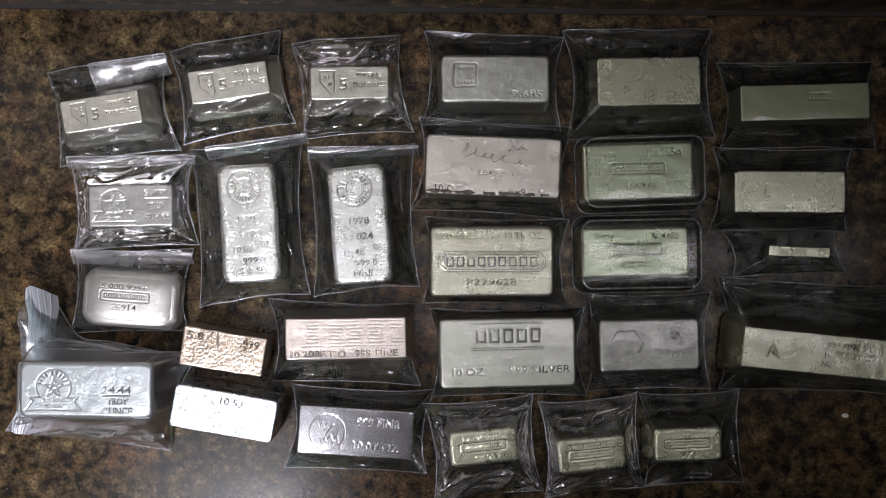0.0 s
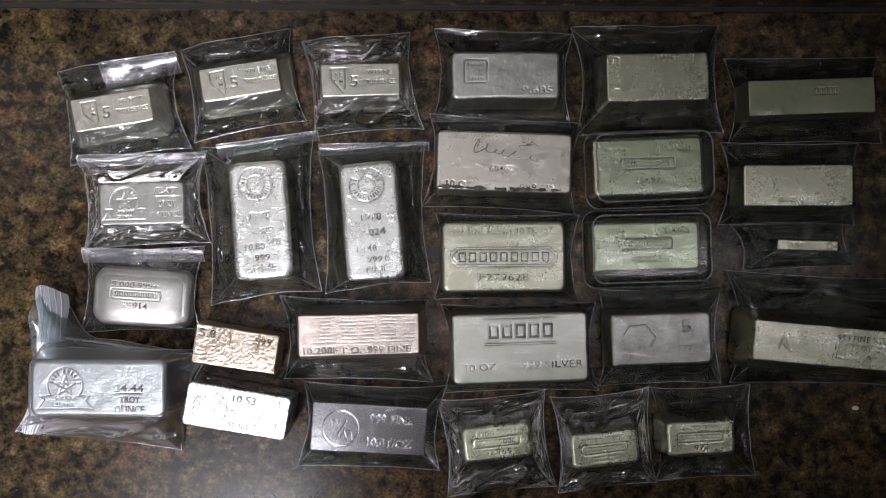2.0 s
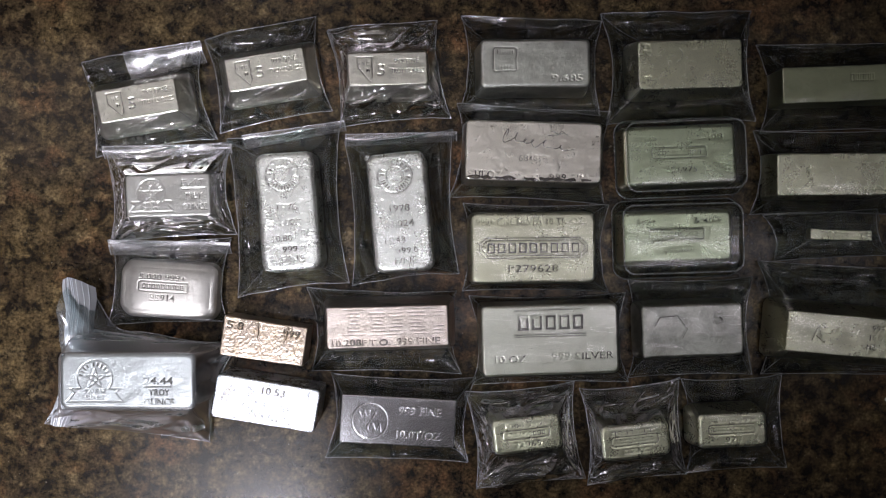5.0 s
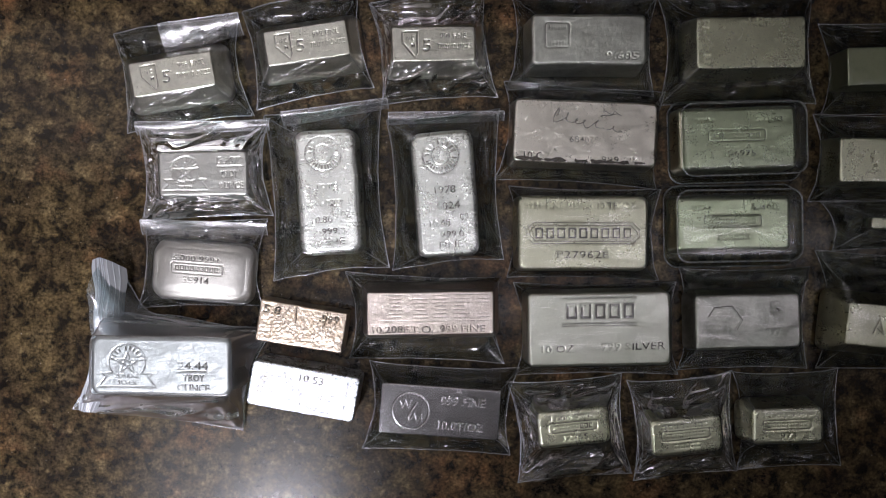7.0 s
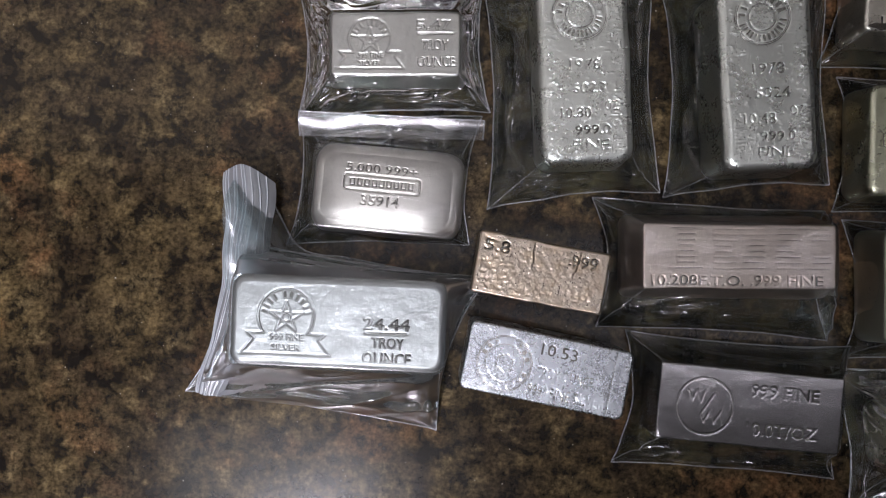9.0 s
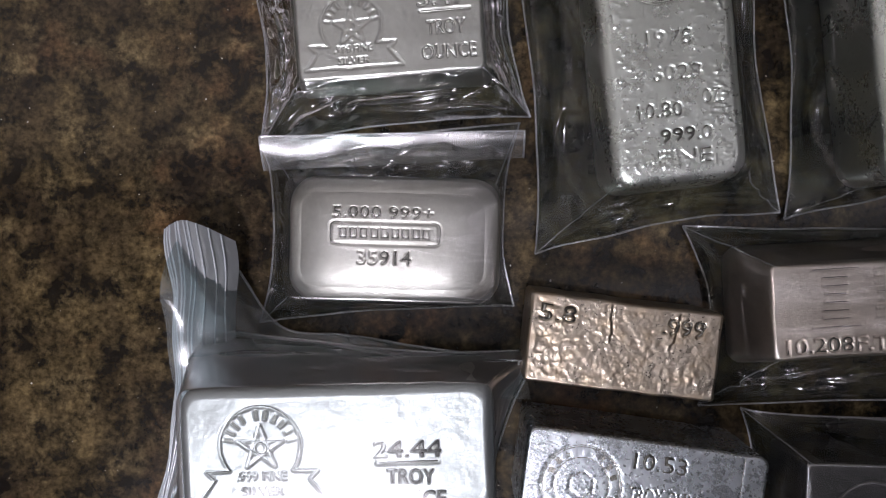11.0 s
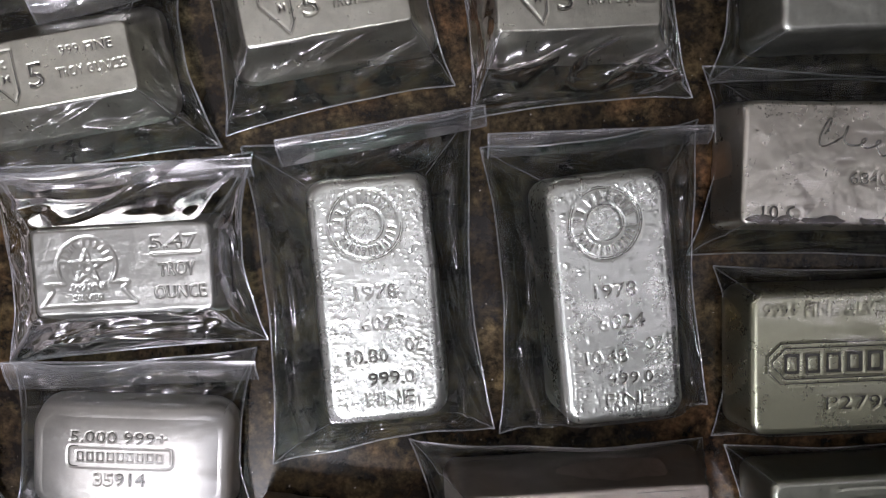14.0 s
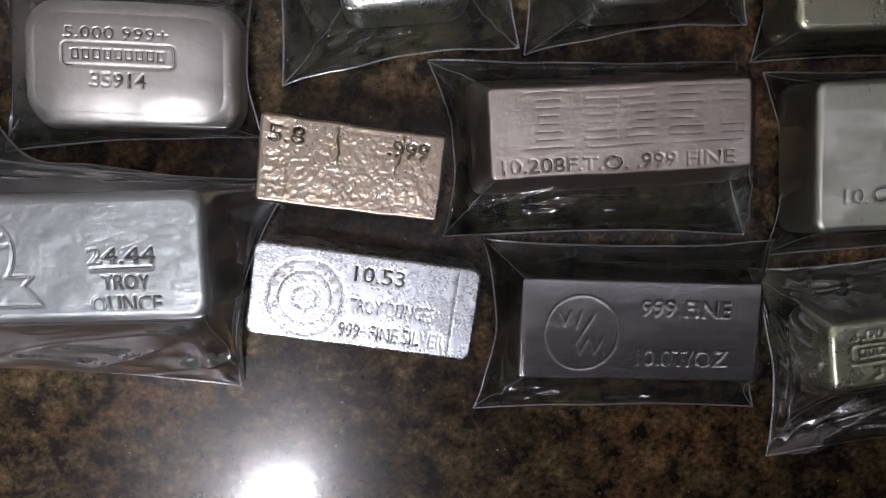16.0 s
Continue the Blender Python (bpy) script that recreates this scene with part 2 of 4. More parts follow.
def stamp(parent, text, x, y, wide, high, dark=True, turn=0.0, depth=0.00030, label=""):
    """Stamped writing on the top face of a bar, centred at x, y, with its width and height."""
    c = bpy.data.curves.new("stamped_text", "FONT")
    c.body, c.size, c.align_x, c.align_y = text, 1.0, "CENTER", "CENTER"
    c.resolution_u, c.fill_mode, c.offset = 2, "FRONT", 0.016
    ob = to_mesh(c, "stamped_text", STAMP_SHADE if dark else STAMP_LIGHT, parent, label)
    me = ob.data
    v = np.empty(len(me.vertices) * 3, np.float32)
    me.vertices.foreach_get("co", v)
    v = v.reshape(-1, 3)
    lo, hi = v.min(0), v.max(0)
    v = (v - (lo + hi) / 2) * (wide / max(hi[0] - lo[0], 1e-6), high / max(hi[1] - lo[1], 1e-6), 1)
    a = radians(turn)
    flat = np.stack([x + v[:, 0] * math.cos(a) - v[:, 1] * math.sin(a), y + v[:, 0] * math.sin(a) + v[:, 1] * math.cos(a)], 1)
    me.vertices.foreach_set("co", np.concatenate([flat, np.zeros((len(flat), 1))], 1).astype(np.float32).ravel())
    me.calc_loop_triangles()
    tri = np.empty(len(me.loop_triangles) * 3, np.int32)
    me.loop_triangles.foreach_get("vertices", tri)
    bm = bmesh.new()
    bm.from_mesh(me)
    made = bmesh.ops.extrude_face_region(bm, geom=bm.faces[:])
    for g in made["geom"]:
        if isinstance(g, bmesh.types.BMVert):
            g.co.z -= 0.0004
    bmesh.ops.recalc_face_normals(bm, faces=bm.faces[:])
    bm.to_mesh(me)
    bm.free()
    return struck(ob, parent, "area", flat[tri.reshape(-1, 3)], depth)


def ring_line(parent, x, y, r, name="stamped_ring", dark=True, ry=None, thick=0.00022):
    return line(parent, [(x + r * math.cos(k * math.tau / 48), y + (ry or r) * math.sin(k * math.tau / 48)) for k in range(48)], name, dark, True, thick)


def frame_line(parent, x, y, wide, high, radius, name="stamped_frame", dark=True, turn=0.0, thick=0.00022):
    a = radians(turn)
    return line(parent, [(x + px * math.cos(a) - py * math.sin(a), y + px * math.sin(a) + py * math.cos(a)) for px, py in outline(wide, high, radius, 4)], name, dark, True, thick)


def line(parent, pts, name="stamped_line", dark=True, closed=False, thick=0.00022, depth=0.00022):
    ob = wire(name, [(px, py, -thick * 0.6) for px, py in pts], thick, STAMP_SHADE if dark else STAMP_LIGHT, parent, closed)
    run = list(pts) + ([pts[0]] if closed else [])
    return struck(ob, parent, "path", np.array(run), depth, thick * 1.3 + 0.00016)


def strokes(parent, quads, name, dark, depth):
    """Small upright blocks at the bottom of their own punched hollows."""
    tris = []
    for quad in quads:
        bm = bmesh.new()
        low, top = [bm.verts.new((px, py, -0.0004)) for px, py in quad], [bm.verts.new((px, py, 0.0)) for px, py in quad]
        bm.faces.new(top)
        bm.faces.new(low[::-1])
        for i in range(4):
            bm.faces.new((low[i], low[(i + 1) % 4], top[(i + 1) % 4], top[i]))
        ob = part(name, bm, STAMP_SHADE if dark else STAMP_LIGHT, parent)
        struck(ob, parent, "area", np.array([[quad[0], quad[1], quad[2]], [quad[0], quad[2], quad[3]]]), depth)


def marks(parent, x, y, wide, high, count, dark=True, turn=0.0, depth=0.00026):
    """A row of plain hollow blocks where a maker's mark stands."""
    a, pitch = radians(turn), wide / count
    rnd = random.Random(round(x * 1e5 + y * 3e5 + count))
    quads = []

    def quad(u0, v0, u1, v1):
        quads.append([(x + px * math.cos(a) - py * math.sin(a), y + px * math.sin(a) + py * math.cos(a)) for px, py in ((u0, v0), (u1, v0), (u1, v1), (u0, v1))])

    for k in range(count):
        u0, u1, h = -wide / 2 + (k + 0.11) * pitch, -wide / 2 + (k + 0.89) * pitch, high / 2
        t = min(pitch * 0.20, high * 0.2)
        quad(u0, -h, u0 + t, h)
        quad(u1 - t, -h, u1, h)
        if pitch > 0.0022:
            quad(u0 + t, h - t, u1 - t, h)
            quad(u0 + t, -h, u1 - t, -h + t)
        else:
            quad(u0 + t, -t * 0.5, u1 - t, t * 0.5)
    strokes(parent, quads, "stamped_mark", dark, depth)


def arc_marks(parent, x, y, r, high, count, start, end, dark=True):
    """Small strokes on a circle, between two angles in degrees."""
    quads = []
    for k in range(count):
        a = radians(start + (end - start) * k / max(count - 1, 1))
        w = abs(radians(end - start)) * r / count * 0.30
        quads.append([(x + n * math.cos(a) - t * math.sin(a), y + n * math.sin(a) + t * math.cos(a)) for t, n in ((-w, r - high / 2), (w, r - high / 2), (w, r + high / 2), (-w, r + high / 2))])
    strokes(parent, quads, "stamped_mark", dark, 0.00020)


def rim(length, width, radius, sides=(44, 26), steps=6):
    """A rounded rectangle round the origin with many points on its straight sides."""
    pts, corner = [], outline(length, width, radius, steps)
    for k in range(4):
        arc = corner[k * (steps + 1):(k + 1) * (steps + 1)]
        pts += arc
        (ax, ay), (ex, ey) = arc[-1], corner[((k + 1) * (steps + 1)) % len(corner)]
        n = sides[k % 2]
        pts += [(ax + (ex - ax) * i / n, ay + (ey - ay) * i / n) for i in range(1, n)]
    return np.array(pts)


def silver_bar(x, y, length, width, height, turn, kind, label, taper=0.0025, radius=0.002, edge=0.001, lumps=0.0001, lift=0.0005, tilt=(0, 0), wobble=None, grain=0.15, step=None, skin=None, cut=1.0, lean=0.0):
    """A silver ingot with its top face length x width at height; taper widens it to its base. finish_bar() gives it its mesh."""
    me = bpy.data.meshes.new("silver_bar")
    me.materials.append(SILVER[kind])
    ob = new("silver_bar", me)
    ob.matrix_world = pose(x, y, lift, tilt[0], tilt[1], turn)
    ob["face"] = height - lift
    RELIEF[ob.name] = dict(ob=ob, length=length, width=width, h=height - lift, taper=taper, radius=radius, edge=edge, lumps=lumps,
                           wobble=min(lumps * 1.1 + 0.00006, 0.00035) if wobble is None else wobble, grain=grain, seed=len(RELIEF) + 1,
                           step=step or (0.00018 if x < -0.02 else 0.00030), skin=skin, cut=cut, lean=lean, cuts=[], floors=[])
    return tagged(ob, label, "silver bar", "silver bars on the counter")


def finish_bar(r):
    """Builds the bar's sides and its face, with all that is struck into it."""
    rnd = random.Random(r["seed"] * 31)
    length, width, h, edge, seed = r["length"], r["width"], r["h"], r["edge"], r["seed"]
    top_l, top_w = length - 2 * edge, width - 2 * edge
    top_r = max(r["radius"] - edge * 0.5, 0.0006)

    def warp(px, py):
        w = r["wobble"]
        return px + w * (lattice(px, py, 70, seed) + 0.5 * lattice(px, py, 260, seed + 40)), py + w * (lattice(px, py, 75, seed + 80) + 0.5 * lattice(px, py, 250, seed + 120))

    dents = [(rnd.uniform(-0.5, 0.5) * length, rnd.uniform(-0.5, 0.5) * width, rnd.uniform(0.0004, 0.0014), rnd.uniform(0.00001, 0.00004) * min(r["lumps"] / 0.00010, 2.0)) for _ in range(14)]

    def swell(px, py):
        """The face before anything is struck into it."""
        z = -math.tan(radians(r["lean"])) / 8 * (top_l * (px / (top_l / 2)) ** 4 + top_w * (py / (top_w / 2)) ** 4)
        z = z + r["lumps"] * (0.75 * lattice(px, py, 120, seed + 5) + 0.35 * lattice(px, py, 300, seed + 6))
        for dx, dy, dr, dd in dents:
            z = z - dd * np.exp(-((px - dx) ** 2 + (py - dy) ** 2) / dr ** 2)
        return z

    # sides, and the rounded edge
    foot = min(0.0012, r["taper"] * 0.4 + 0.0004)
    rings = []

    def ring(inset, z, share=0.0):
        rr = max(r["radius"] - inset * 0.5, 0.0006) + max(-inset, 0) * 0.12
        p = rim(length - 2 * inset, width - 2 * inset, min(rr, (width - 2 * inset) / 2 - 1e-5, (length - 2 * inset) / 2 - 1e-5))
        zz = np.full(len(p), z) + share * swell(np.clip(p[:, 0], -top_l / 2, top_l / 2), np.clip(p[:, 1], -top_w / 2, top_w / 2))
        px, py = warp(p[:, 0], p[:, 1])
        rings.append(np.stack([px, py, zz], 1))

    ring(-r["taper"] + foot, 0.0)
    ring(-r["taper"], foot)
    for k in (0.2, 0.4, 0.6, 0.8):
        ring(-r["taper"] * (1 - k) - edge * 0.1, foot + (h - edge - foot) * k, k)
        rings[-1][:, :2] *= (1 + 0.004 * lattice(rings[-1][:, 0], rings[-1][:, 1] + k, 110, seed + 9))[:, None]
    for k in range(6):
        end = radians(90 - r["lean"])
        a = end * k / 5
        ring(edge * (1 - math.cos(a)) / (1 - math.cos(end)) - edge * 0.15 * (1 - k / 5), h - edge * (math.sin(end) - math.sin(a)), 1.0)
    ring(edge + 0.0004, h - 0.00012 - 0.0004 * math.tan(radians(r["lean"])) * 0.4, 1.0)
    m = len(rings[0])
    verts = list(rings)
    faces = [(k * m + i, k * m + (i + 1) % m, (k + 1) * m + (i + 1) % m, (k + 1) * m + i) for k in range(len(rings) - 1) for i in range(m)]
    faces.append(tuple(range(m))[::-1])

    # the face: a fine sheet
    step = r["step"]
    nx, ny = int(top_l / step) + 2, int(top_w / step) + 2
    uu, vv = np.meshgrid(np.linspace(-1, 1, nx), np.linspace(-1, 1, ny), indexing="ij")
    py = vv * top_w / 2
    over = np.clip(np.abs(py) - (top_w / 2 - top_r), 0, top_r)
    px = uu * (top_l / 2 - top_r + np.sqrt(np.maximum(top_r ** 2 - over ** 2, 0)))
    rest = swell(px, py)
    border = np.clip(np.minimum(top_l / 2 - np.abs(px), top_w / 2 - np.abs(py)) / 0.0006, 0, 1)
    z = rest + r["grain"] * r["lumps"] * (lattice(px, py, 850, seed + 7) + 0.6 * lattice(px, py, 1700, seed + 8)) * border
    for _ in range(9):
        ax, ay, ang, long = rnd.uniform(-0.45, 0.45) * length, rnd.uniform(-0.45, 0.45) * width, rnd.uniform(0, math.pi), rnd.uniform(0.002, 0.009)
        along, off = (px - ax) * math.cos(ang) + (py - ay) * math.sin(ang), -(px - ax) * math.sin(ang) + (py - ay) * math.cos(ang)
        z = z - 0.00004 * min(r["lumps"] / 0.00015, 1.0) * np.exp(-(off / 0.00012) ** 2) * (np.abs(along) < long) * border
    if r["skin"]:
        z = z + r["skin"](px, py, border, seed)
    fine = step * 0.6
    gx, gy = int(top_l / fine) + 3, int(top_w / fine) + 3
    ox, oy = -(gx - 1) * fine / 2, -(gy - 1) * fine / 2
    area = np.zeros((gx, gy))
    for kind, shape, depth, reach in r["cuts"]:
        depth = depth * r["cut"]
        if kind == "area":
            for t in shape:
                lo, hi = t.min(0), t.max(0)
                i0, i1 = max(int((lo[0] - ox) / fine), 0), min(int((hi[0] - ox) / fine) + 2, gx)
                j0, j1 = max(int((lo[1] - oy) / fine), 0), min(int((hi[1] - oy) / fine) + 2, gy)
                if i1 <= i0 or j1 <= j0:
                    continue
                qx, qy = (ox + np.arange(i0, i1) * fine)[:, None], (oy + np.arange(j0, j1) * fine)[None, :]
                sign = [(t[k][0] - qx) * (t[(k + 1) % 3][1] - qy) - (t[(k + 1) % 3][0] - qx) * (t[k][1] - qy) for k in range(3)]
                inside = ((sign[0] >= 0) & (sign[1] >= 0) & (sign[2] >= 0)) | ((sign[0] <= 0) & (sign[1] <= 0) & (sign[2] <= 0))
                area[i0:i1, j0:j1] = np.maximum(area[i0:i1, j0:j1], inside * depth)
        else:
            for (ax, ay), (ex, ey) in zip(shape[:-1], shape[1:]):
                i0, i1 = max(int((min(ax, ex) - reach - ox) / fine), 0), min(int((max(ax, ex) + reach - ox) / fine) + 2, gx)
                j0, j1 = max(int((min(ay, ey) - reach - oy) / fine), 0), min(int((max(ay, ey) + reach - oy) / fine) + 2, gy)
                if i1 <= i0 or j1 <= j0:
                    continue
                qx, qy = (ox + np.arange(i0, i1) * fine)[:, None], (oy + np.arange(j0, j1) * fine)[None, :]
                ll = max((ex - ax) ** 2 + (ey - ay) ** 2, 1e-12)
                s = np.clip(((qx - ax) * (ex - ax) + (qy - ay) * (ey - ay)) / ll, 0, 1)
                d = np.hypot(qx - ax - s * (ex - ax), qy - ay - s * (ey - ay))
                cut = depth * np.clip((1.25 - d / reach) * 1.6, 0, 1)
                area[i0:i1, j0:j1] = np.maximum(area[i0:i1, j0:j1], cut)
    for _ in range(2):
        for axis in (0, 1):
            area = (np.roll(area, 1, axis) + 2 * area + np.roll(area, -1, axis)) / 4
    # punched metal rises a little beside the strokes
    wide = area.copy()
    for _ in range(3):
        for axis in (0, 1):
            wide = (np.roll(wide, 2, axis) + np.roll(wide, -2, axis) + wide) / 3
    area = area - 0.22 * wide
    fx, fy = np.clip((px - ox) / fine, 0, gx - 1.001), np.clip((py - oy) / fine, 0, gy - 1.001)
    ix, iy = fx.astype(int), fy.astype(int)
    fx, fy = fx - ix, fy - iy
    z = z - (area[ix, iy] * (1 - fx) * (1 - fy) + area[ix + 1, iy] * fx * (1 - fy) + area[ix, iy + 1] * (1 - fx) * fy + area[ix + 1, iy + 1] * fx * fy) * border
    wx, wy = warp(px, py)
    start = len(rings) * m
    verts.append(np.stack([wx, wy, h + z], 2).reshape(-1, 3))
    idx = start + np.arange(nx * ny).reshape(nx, ny)
    sheet = np.stack([idx[:-1, :-1], idx[1:, :-1], idx[1:, 1:], idx[:-1, 1:]], 2).reshape(-1, 4)
    me = r["ob"].data
    me.from_pydata(np.concatenate(verts).tolist(), [], faces + sheet.tolist())
    smooth(r["ob"])
    for ob, depth in r["floors"]:
        v = np.empty(len(ob.data.vertices) * 3, np.float32)
        ob.data.vertices.foreach_get("co", v)
        v = v.reshape(-1, 3)
        qx, qy = warp(v[:, 0], v[:, 1])
        v = np.stack([qx, qy, v[:, 2] + h + swell(v[:, 0], v[:, 1]) - depth * r["cut"] * 0.72], 1)
        ob.data.vertices.foreach_set("co", v.astype(np.float32).ravel())
        ob.data.update()


def droplet_skin(seed_count):
    """Chilled droplets that crowd towards the rim of a poured bar."""
    def skin(px, py, border, seed):
        rnd = random.Random(seed_count)
        z = np.zeros_like(px)
        hx, hy = px.max(), py.max()
        ys = py[0]
        for _ in range(1700):
            qx, qy = rnd.uniform(-hx, hx), rnd.uniform(-hy, hy)
            gap = min(hx - abs(qx), hy - abs(qy))
            if rnd.random() > math.exp(-gap / 0.0024) + 0.045:
                continue
            across = hx - abs(qx) < hy - abs(qy)
            a, b = rnd.uniform(0.00028, 0.00065), rnd.uniform(0.00018, 0.00030)
            rx, ry = (a, b) if across else (b, a)
            j0, j1 = np.searchsorted(ys, (qy - 3 * ry, qy + 3 * ry))
            if j1 > j0:
                z[:, j0:j1] += rnd.uniform(0.00006, 0.00020) * np.exp(-((px[:, j0:j1] - qx) / rx) ** 2 - ((py[:, j0:j1] - qy) / ry) ** 2)
        return z * border
    return skin


def crust_skin(px, py, border, seed):
    """Broken crust, pits and pour cracks of a rough casting."""
    ridge = 1 - np.abs(lattice(px, py, 330, seed + 11) + 0.5 * lattice(px, py, 720, seed + 12)) * 1.5
    patch = np.clip(lattice(px, py, 150, seed + 13) * 2.6 - 0.75, 0, 1) * np.clip(1.35 - (px + 0.022) / 0.030, 0.35, 1)
    z = 0.00010 * patch * np.clip(ridge, 0, 1) ** 3 - 0.00018 * patch * np.clip(lattice(px, py, 520, seed + 14) - 0.25, 0, 1)
    for cx, bend in ((-0.0035, -0.0007), (0.0100, 0.0009)):
        path = cx + bend * py / 0.006 + 0.0008 * lattice(px * 0, py, 420, seed + 15) + 0.0003 * lattice(px * 0, py, 1500, seed + 16)
        z = z + 0.00016 * np.exp(-((px - path) / 0.00035) ** 2) * np.clip((py + 0.002) / 0.004, 0, 1) - 0.00016 * np.exp(-((px - path - 0.0007) / 0.0003) ** 2) * np.clip((py + 0.001) / 0.004, 0, 1)
    return z * border


def milled_skin(px, py, border, seed):
    """Concentric cutter marks of a faced bar."""
    far = np.hypot(px + 0.0120, (py + 0.0150) * 1.1) + 0.0003 * lattice(px, py, 180, seed + 31)
    strong = 0.6 + 0.4 * lattice(px, py, 140, seed + 32)
    return 0.000010 * strong * (np.sin(far * math.tau / 0.00075) + 0.5 * np.sin(far * math.tau / 0.00212)) * border


def hammered_skin(px, py, border, seed):
    """Long shallow ripples and nicks of a hand-poured bar."""
    ripple = lattice(px * 0.45 + py * 0.2, py, 260, seed + 21) + 0.6 * lattice(px, py * 0.5, 520, seed + 22)
    nick = np.clip(lattice(px, py, 380, seed + 23) - 0.55, 0, 1)
    return (0.000022 * ripple - 0.00012 * nick) * border


def film_bag(bar, spot, size, turn, skew, label, top, seed=0, power=1.45, crease=1.0, pull=0.115, lips=(0.004, 0.002), squeeze=1.0, film=None):
    """A clear flat bag stretched over a bar: spot and size of the bag on the counter, the bar's own length and width, and the height of its top."""
    rnd = random.Random(seed)
    off = Vector((seed * 3.7, seed * 1.9, seed * 0.7))
    (bx, by, bl, bw, bt), (cx, cy), (w, d) = bar, spot, size
    root = new("plastic_bag")
    root.location = (cx, cy, 0)
    ca, sa = math.cos(radians(turn)), math.sin(radians(turn))
    cb, sb = math.cos(radians(bt)), math.sin(radians(bt))
    n = 44                                           # steps on each side
    corner_out = [(1, 1), (-1, 1), (-1, -1), (1, -1)]

    def outer(side, u):
        (ax, ay), (ex, ey) = corner_out[side], corner_out[(side + 1) % 4]
        px, py = ax + (ex - ax) * u, ay + (ey - ay) * u
        bow = pull * (1 - (2 * u - 1) ** 2) * (1.0 if side % 2 else 0.5)
        px, py = (px * (1 - (bow if side % 2 else 0)), py * (1 - (0 if side % 2 else bow)))
        wob = 0.020 * noise.noise(Vector((px * 2.4, py * 2.4, 0.3)) + off)
        px, py = (px * (1 + wob)) * (squeeze if py < 0 else 1.0) * w / 2, py * (1 + wob) * d / 2
        px += skew * py / d
        return (px * ca - py * sa, px * sa + py * ca)

    def inner(side, u):
        (ax, ay), (ex, ey) = corner_out[side], corner_out[(side + 1) % 4]
        px, py = (ax + (ex - ax) * u) * (bl / 2 + 0.0004), (ay + (ey - ay) * u) * (bw / 2 + 0.0004)
        k = max(abs(px) / (bl / 2), 0) ** 8 * max(abs(py) / (bw / 2), 0) ** 8
        px, py = px * (1 - 0.03 * k), py * (1 - 0.03 * k)
        return (px * cb - py * sb + bx - cx, px * sb + py * cb + by - cy)

    params = [(side, i / n) for side in range(4) for i in range(n)]
    inn = [inner(*p) for p in params]
    out = [outer(*p) for p in params]
    edge_z = []
    for i, (side, u) in enumerate(params):
        lip = lips[0] * 1.15 if side == 0 else lips[0] * 0.45 + lips[1] * 0.4 if side == 3 else lips[1]
        wave = 0.72 + 0.4 * noise.noise(Vector((out[i][0] * 45, out[i][1] * 45, 2.0)) + off)
        edge_z.append(0.0006 + lip * wave * (0.35 + 0.65 * (1 - (2 * u - 1) ** 2)))
    bm = bmesh.new()
    rows = []
    m = 40
    phase = rnd.uniform(0, 9)
    long_folds, cross_folds = [], []
    for side in range(4):
        for _ in range(3 if side in (0, 2) else 2):
            long_folds.append((side, rnd.uniform(0.35, 0.92), rnd.uniform(-0.16, 0.16), rnd.uniform(0.15, 0.85), rnd.uniform(0.16, 0.40), rnd.uniform(0.0006, 0.0017), rnd.uniform(0.035, 0.08)))
        for _ in range(3):
            cross_folds.append((side, rnd.choice((rnd.uniform(0.06, 0.28), rnd.uniform(0.72, 0.94), rnd.uniform(0.3, 0.7))), rnd.uniform(-0.25, 0.25), rnd.uniform(0.0006, 0.0017), rnd.uniform(0.025, 0.06)))
    for k in range(m + 1):
        s = k / m
        ring = []
        for i, (side, u) in enumerate(params):
            x0, y0 = inn[i]
            x1, y1 = out[i]
            gap = math.hypot(x1 - x0, y1 - y0)
            back = min(min(u, 1 - u) * 5, 1.0) if side == 0 else 0.6 * min(min(u, 1 - u) * 5, 1.0) if side == 3 else 0.0
            z = (top + 0.0005) * (1 - s) ** (power + (2.6 - power) * back) + edge_z[i] * s ** 1.15
            # taut planes with a fan of folds at the corners, and long folds along the front and back edges
            near = min(u, 1 - u)
            swell = 4 * s * (1 - s)
            reach = min(gap, 0.02)
            fan = noise.noise(Vector((side * 7.0 + u * 2.6, s * 0.6, phase)) + off)
            slow = noise.noise(Vector((u * 1.6 + side * 3.0, s * 0.8, phase + 8)) + off)
            ridge = 1.0 - abs(noise.noise(Vector((side * 3.0 + u * 3.2 + s * 1.1, s * 1.2, phase + 2)) + off)) * 2.6
            star = math.sin(near * (46 + 14 * math.sin(phase + side * 2.0)) + phase + side) * math.exp(-near * 7)
            z += crease * swell * reach * (0.20 * fan + 0.17 * max(ridge, 0) ** 3 + 0.05 * star)
            body = min(near * 6, 1.0)
            turns = 1.3 if side in (0, 2) else 1.5
            roll = math.sin(math.tau * (turns * s + 0.55 * slow + 0.25 * fan + phase + side))
            z += crease * body * reach * s * (0.09 * roll + 0.08 * max(roll, 0) ** 3)
            x, y = x0 + (x1 - x0) * s, y0 + (y1 - y0) * s
            z += crease * 0.00030 * s ** 1.3 * noise.noise(Vector((x * 125, y * 125, 7.0)) + off)
            for fs, s0, drift, mid, half, amp, wide in long_folds:
                if fs == side and abs(u - mid) < half:
                    z += crease * amp * (1 - ((u - mid) / half) ** 2) * math.exp(-abs((s - s0 - drift * (u - mid)) / wide) ** 1.5) * min(gap / 0.010, 1.0)
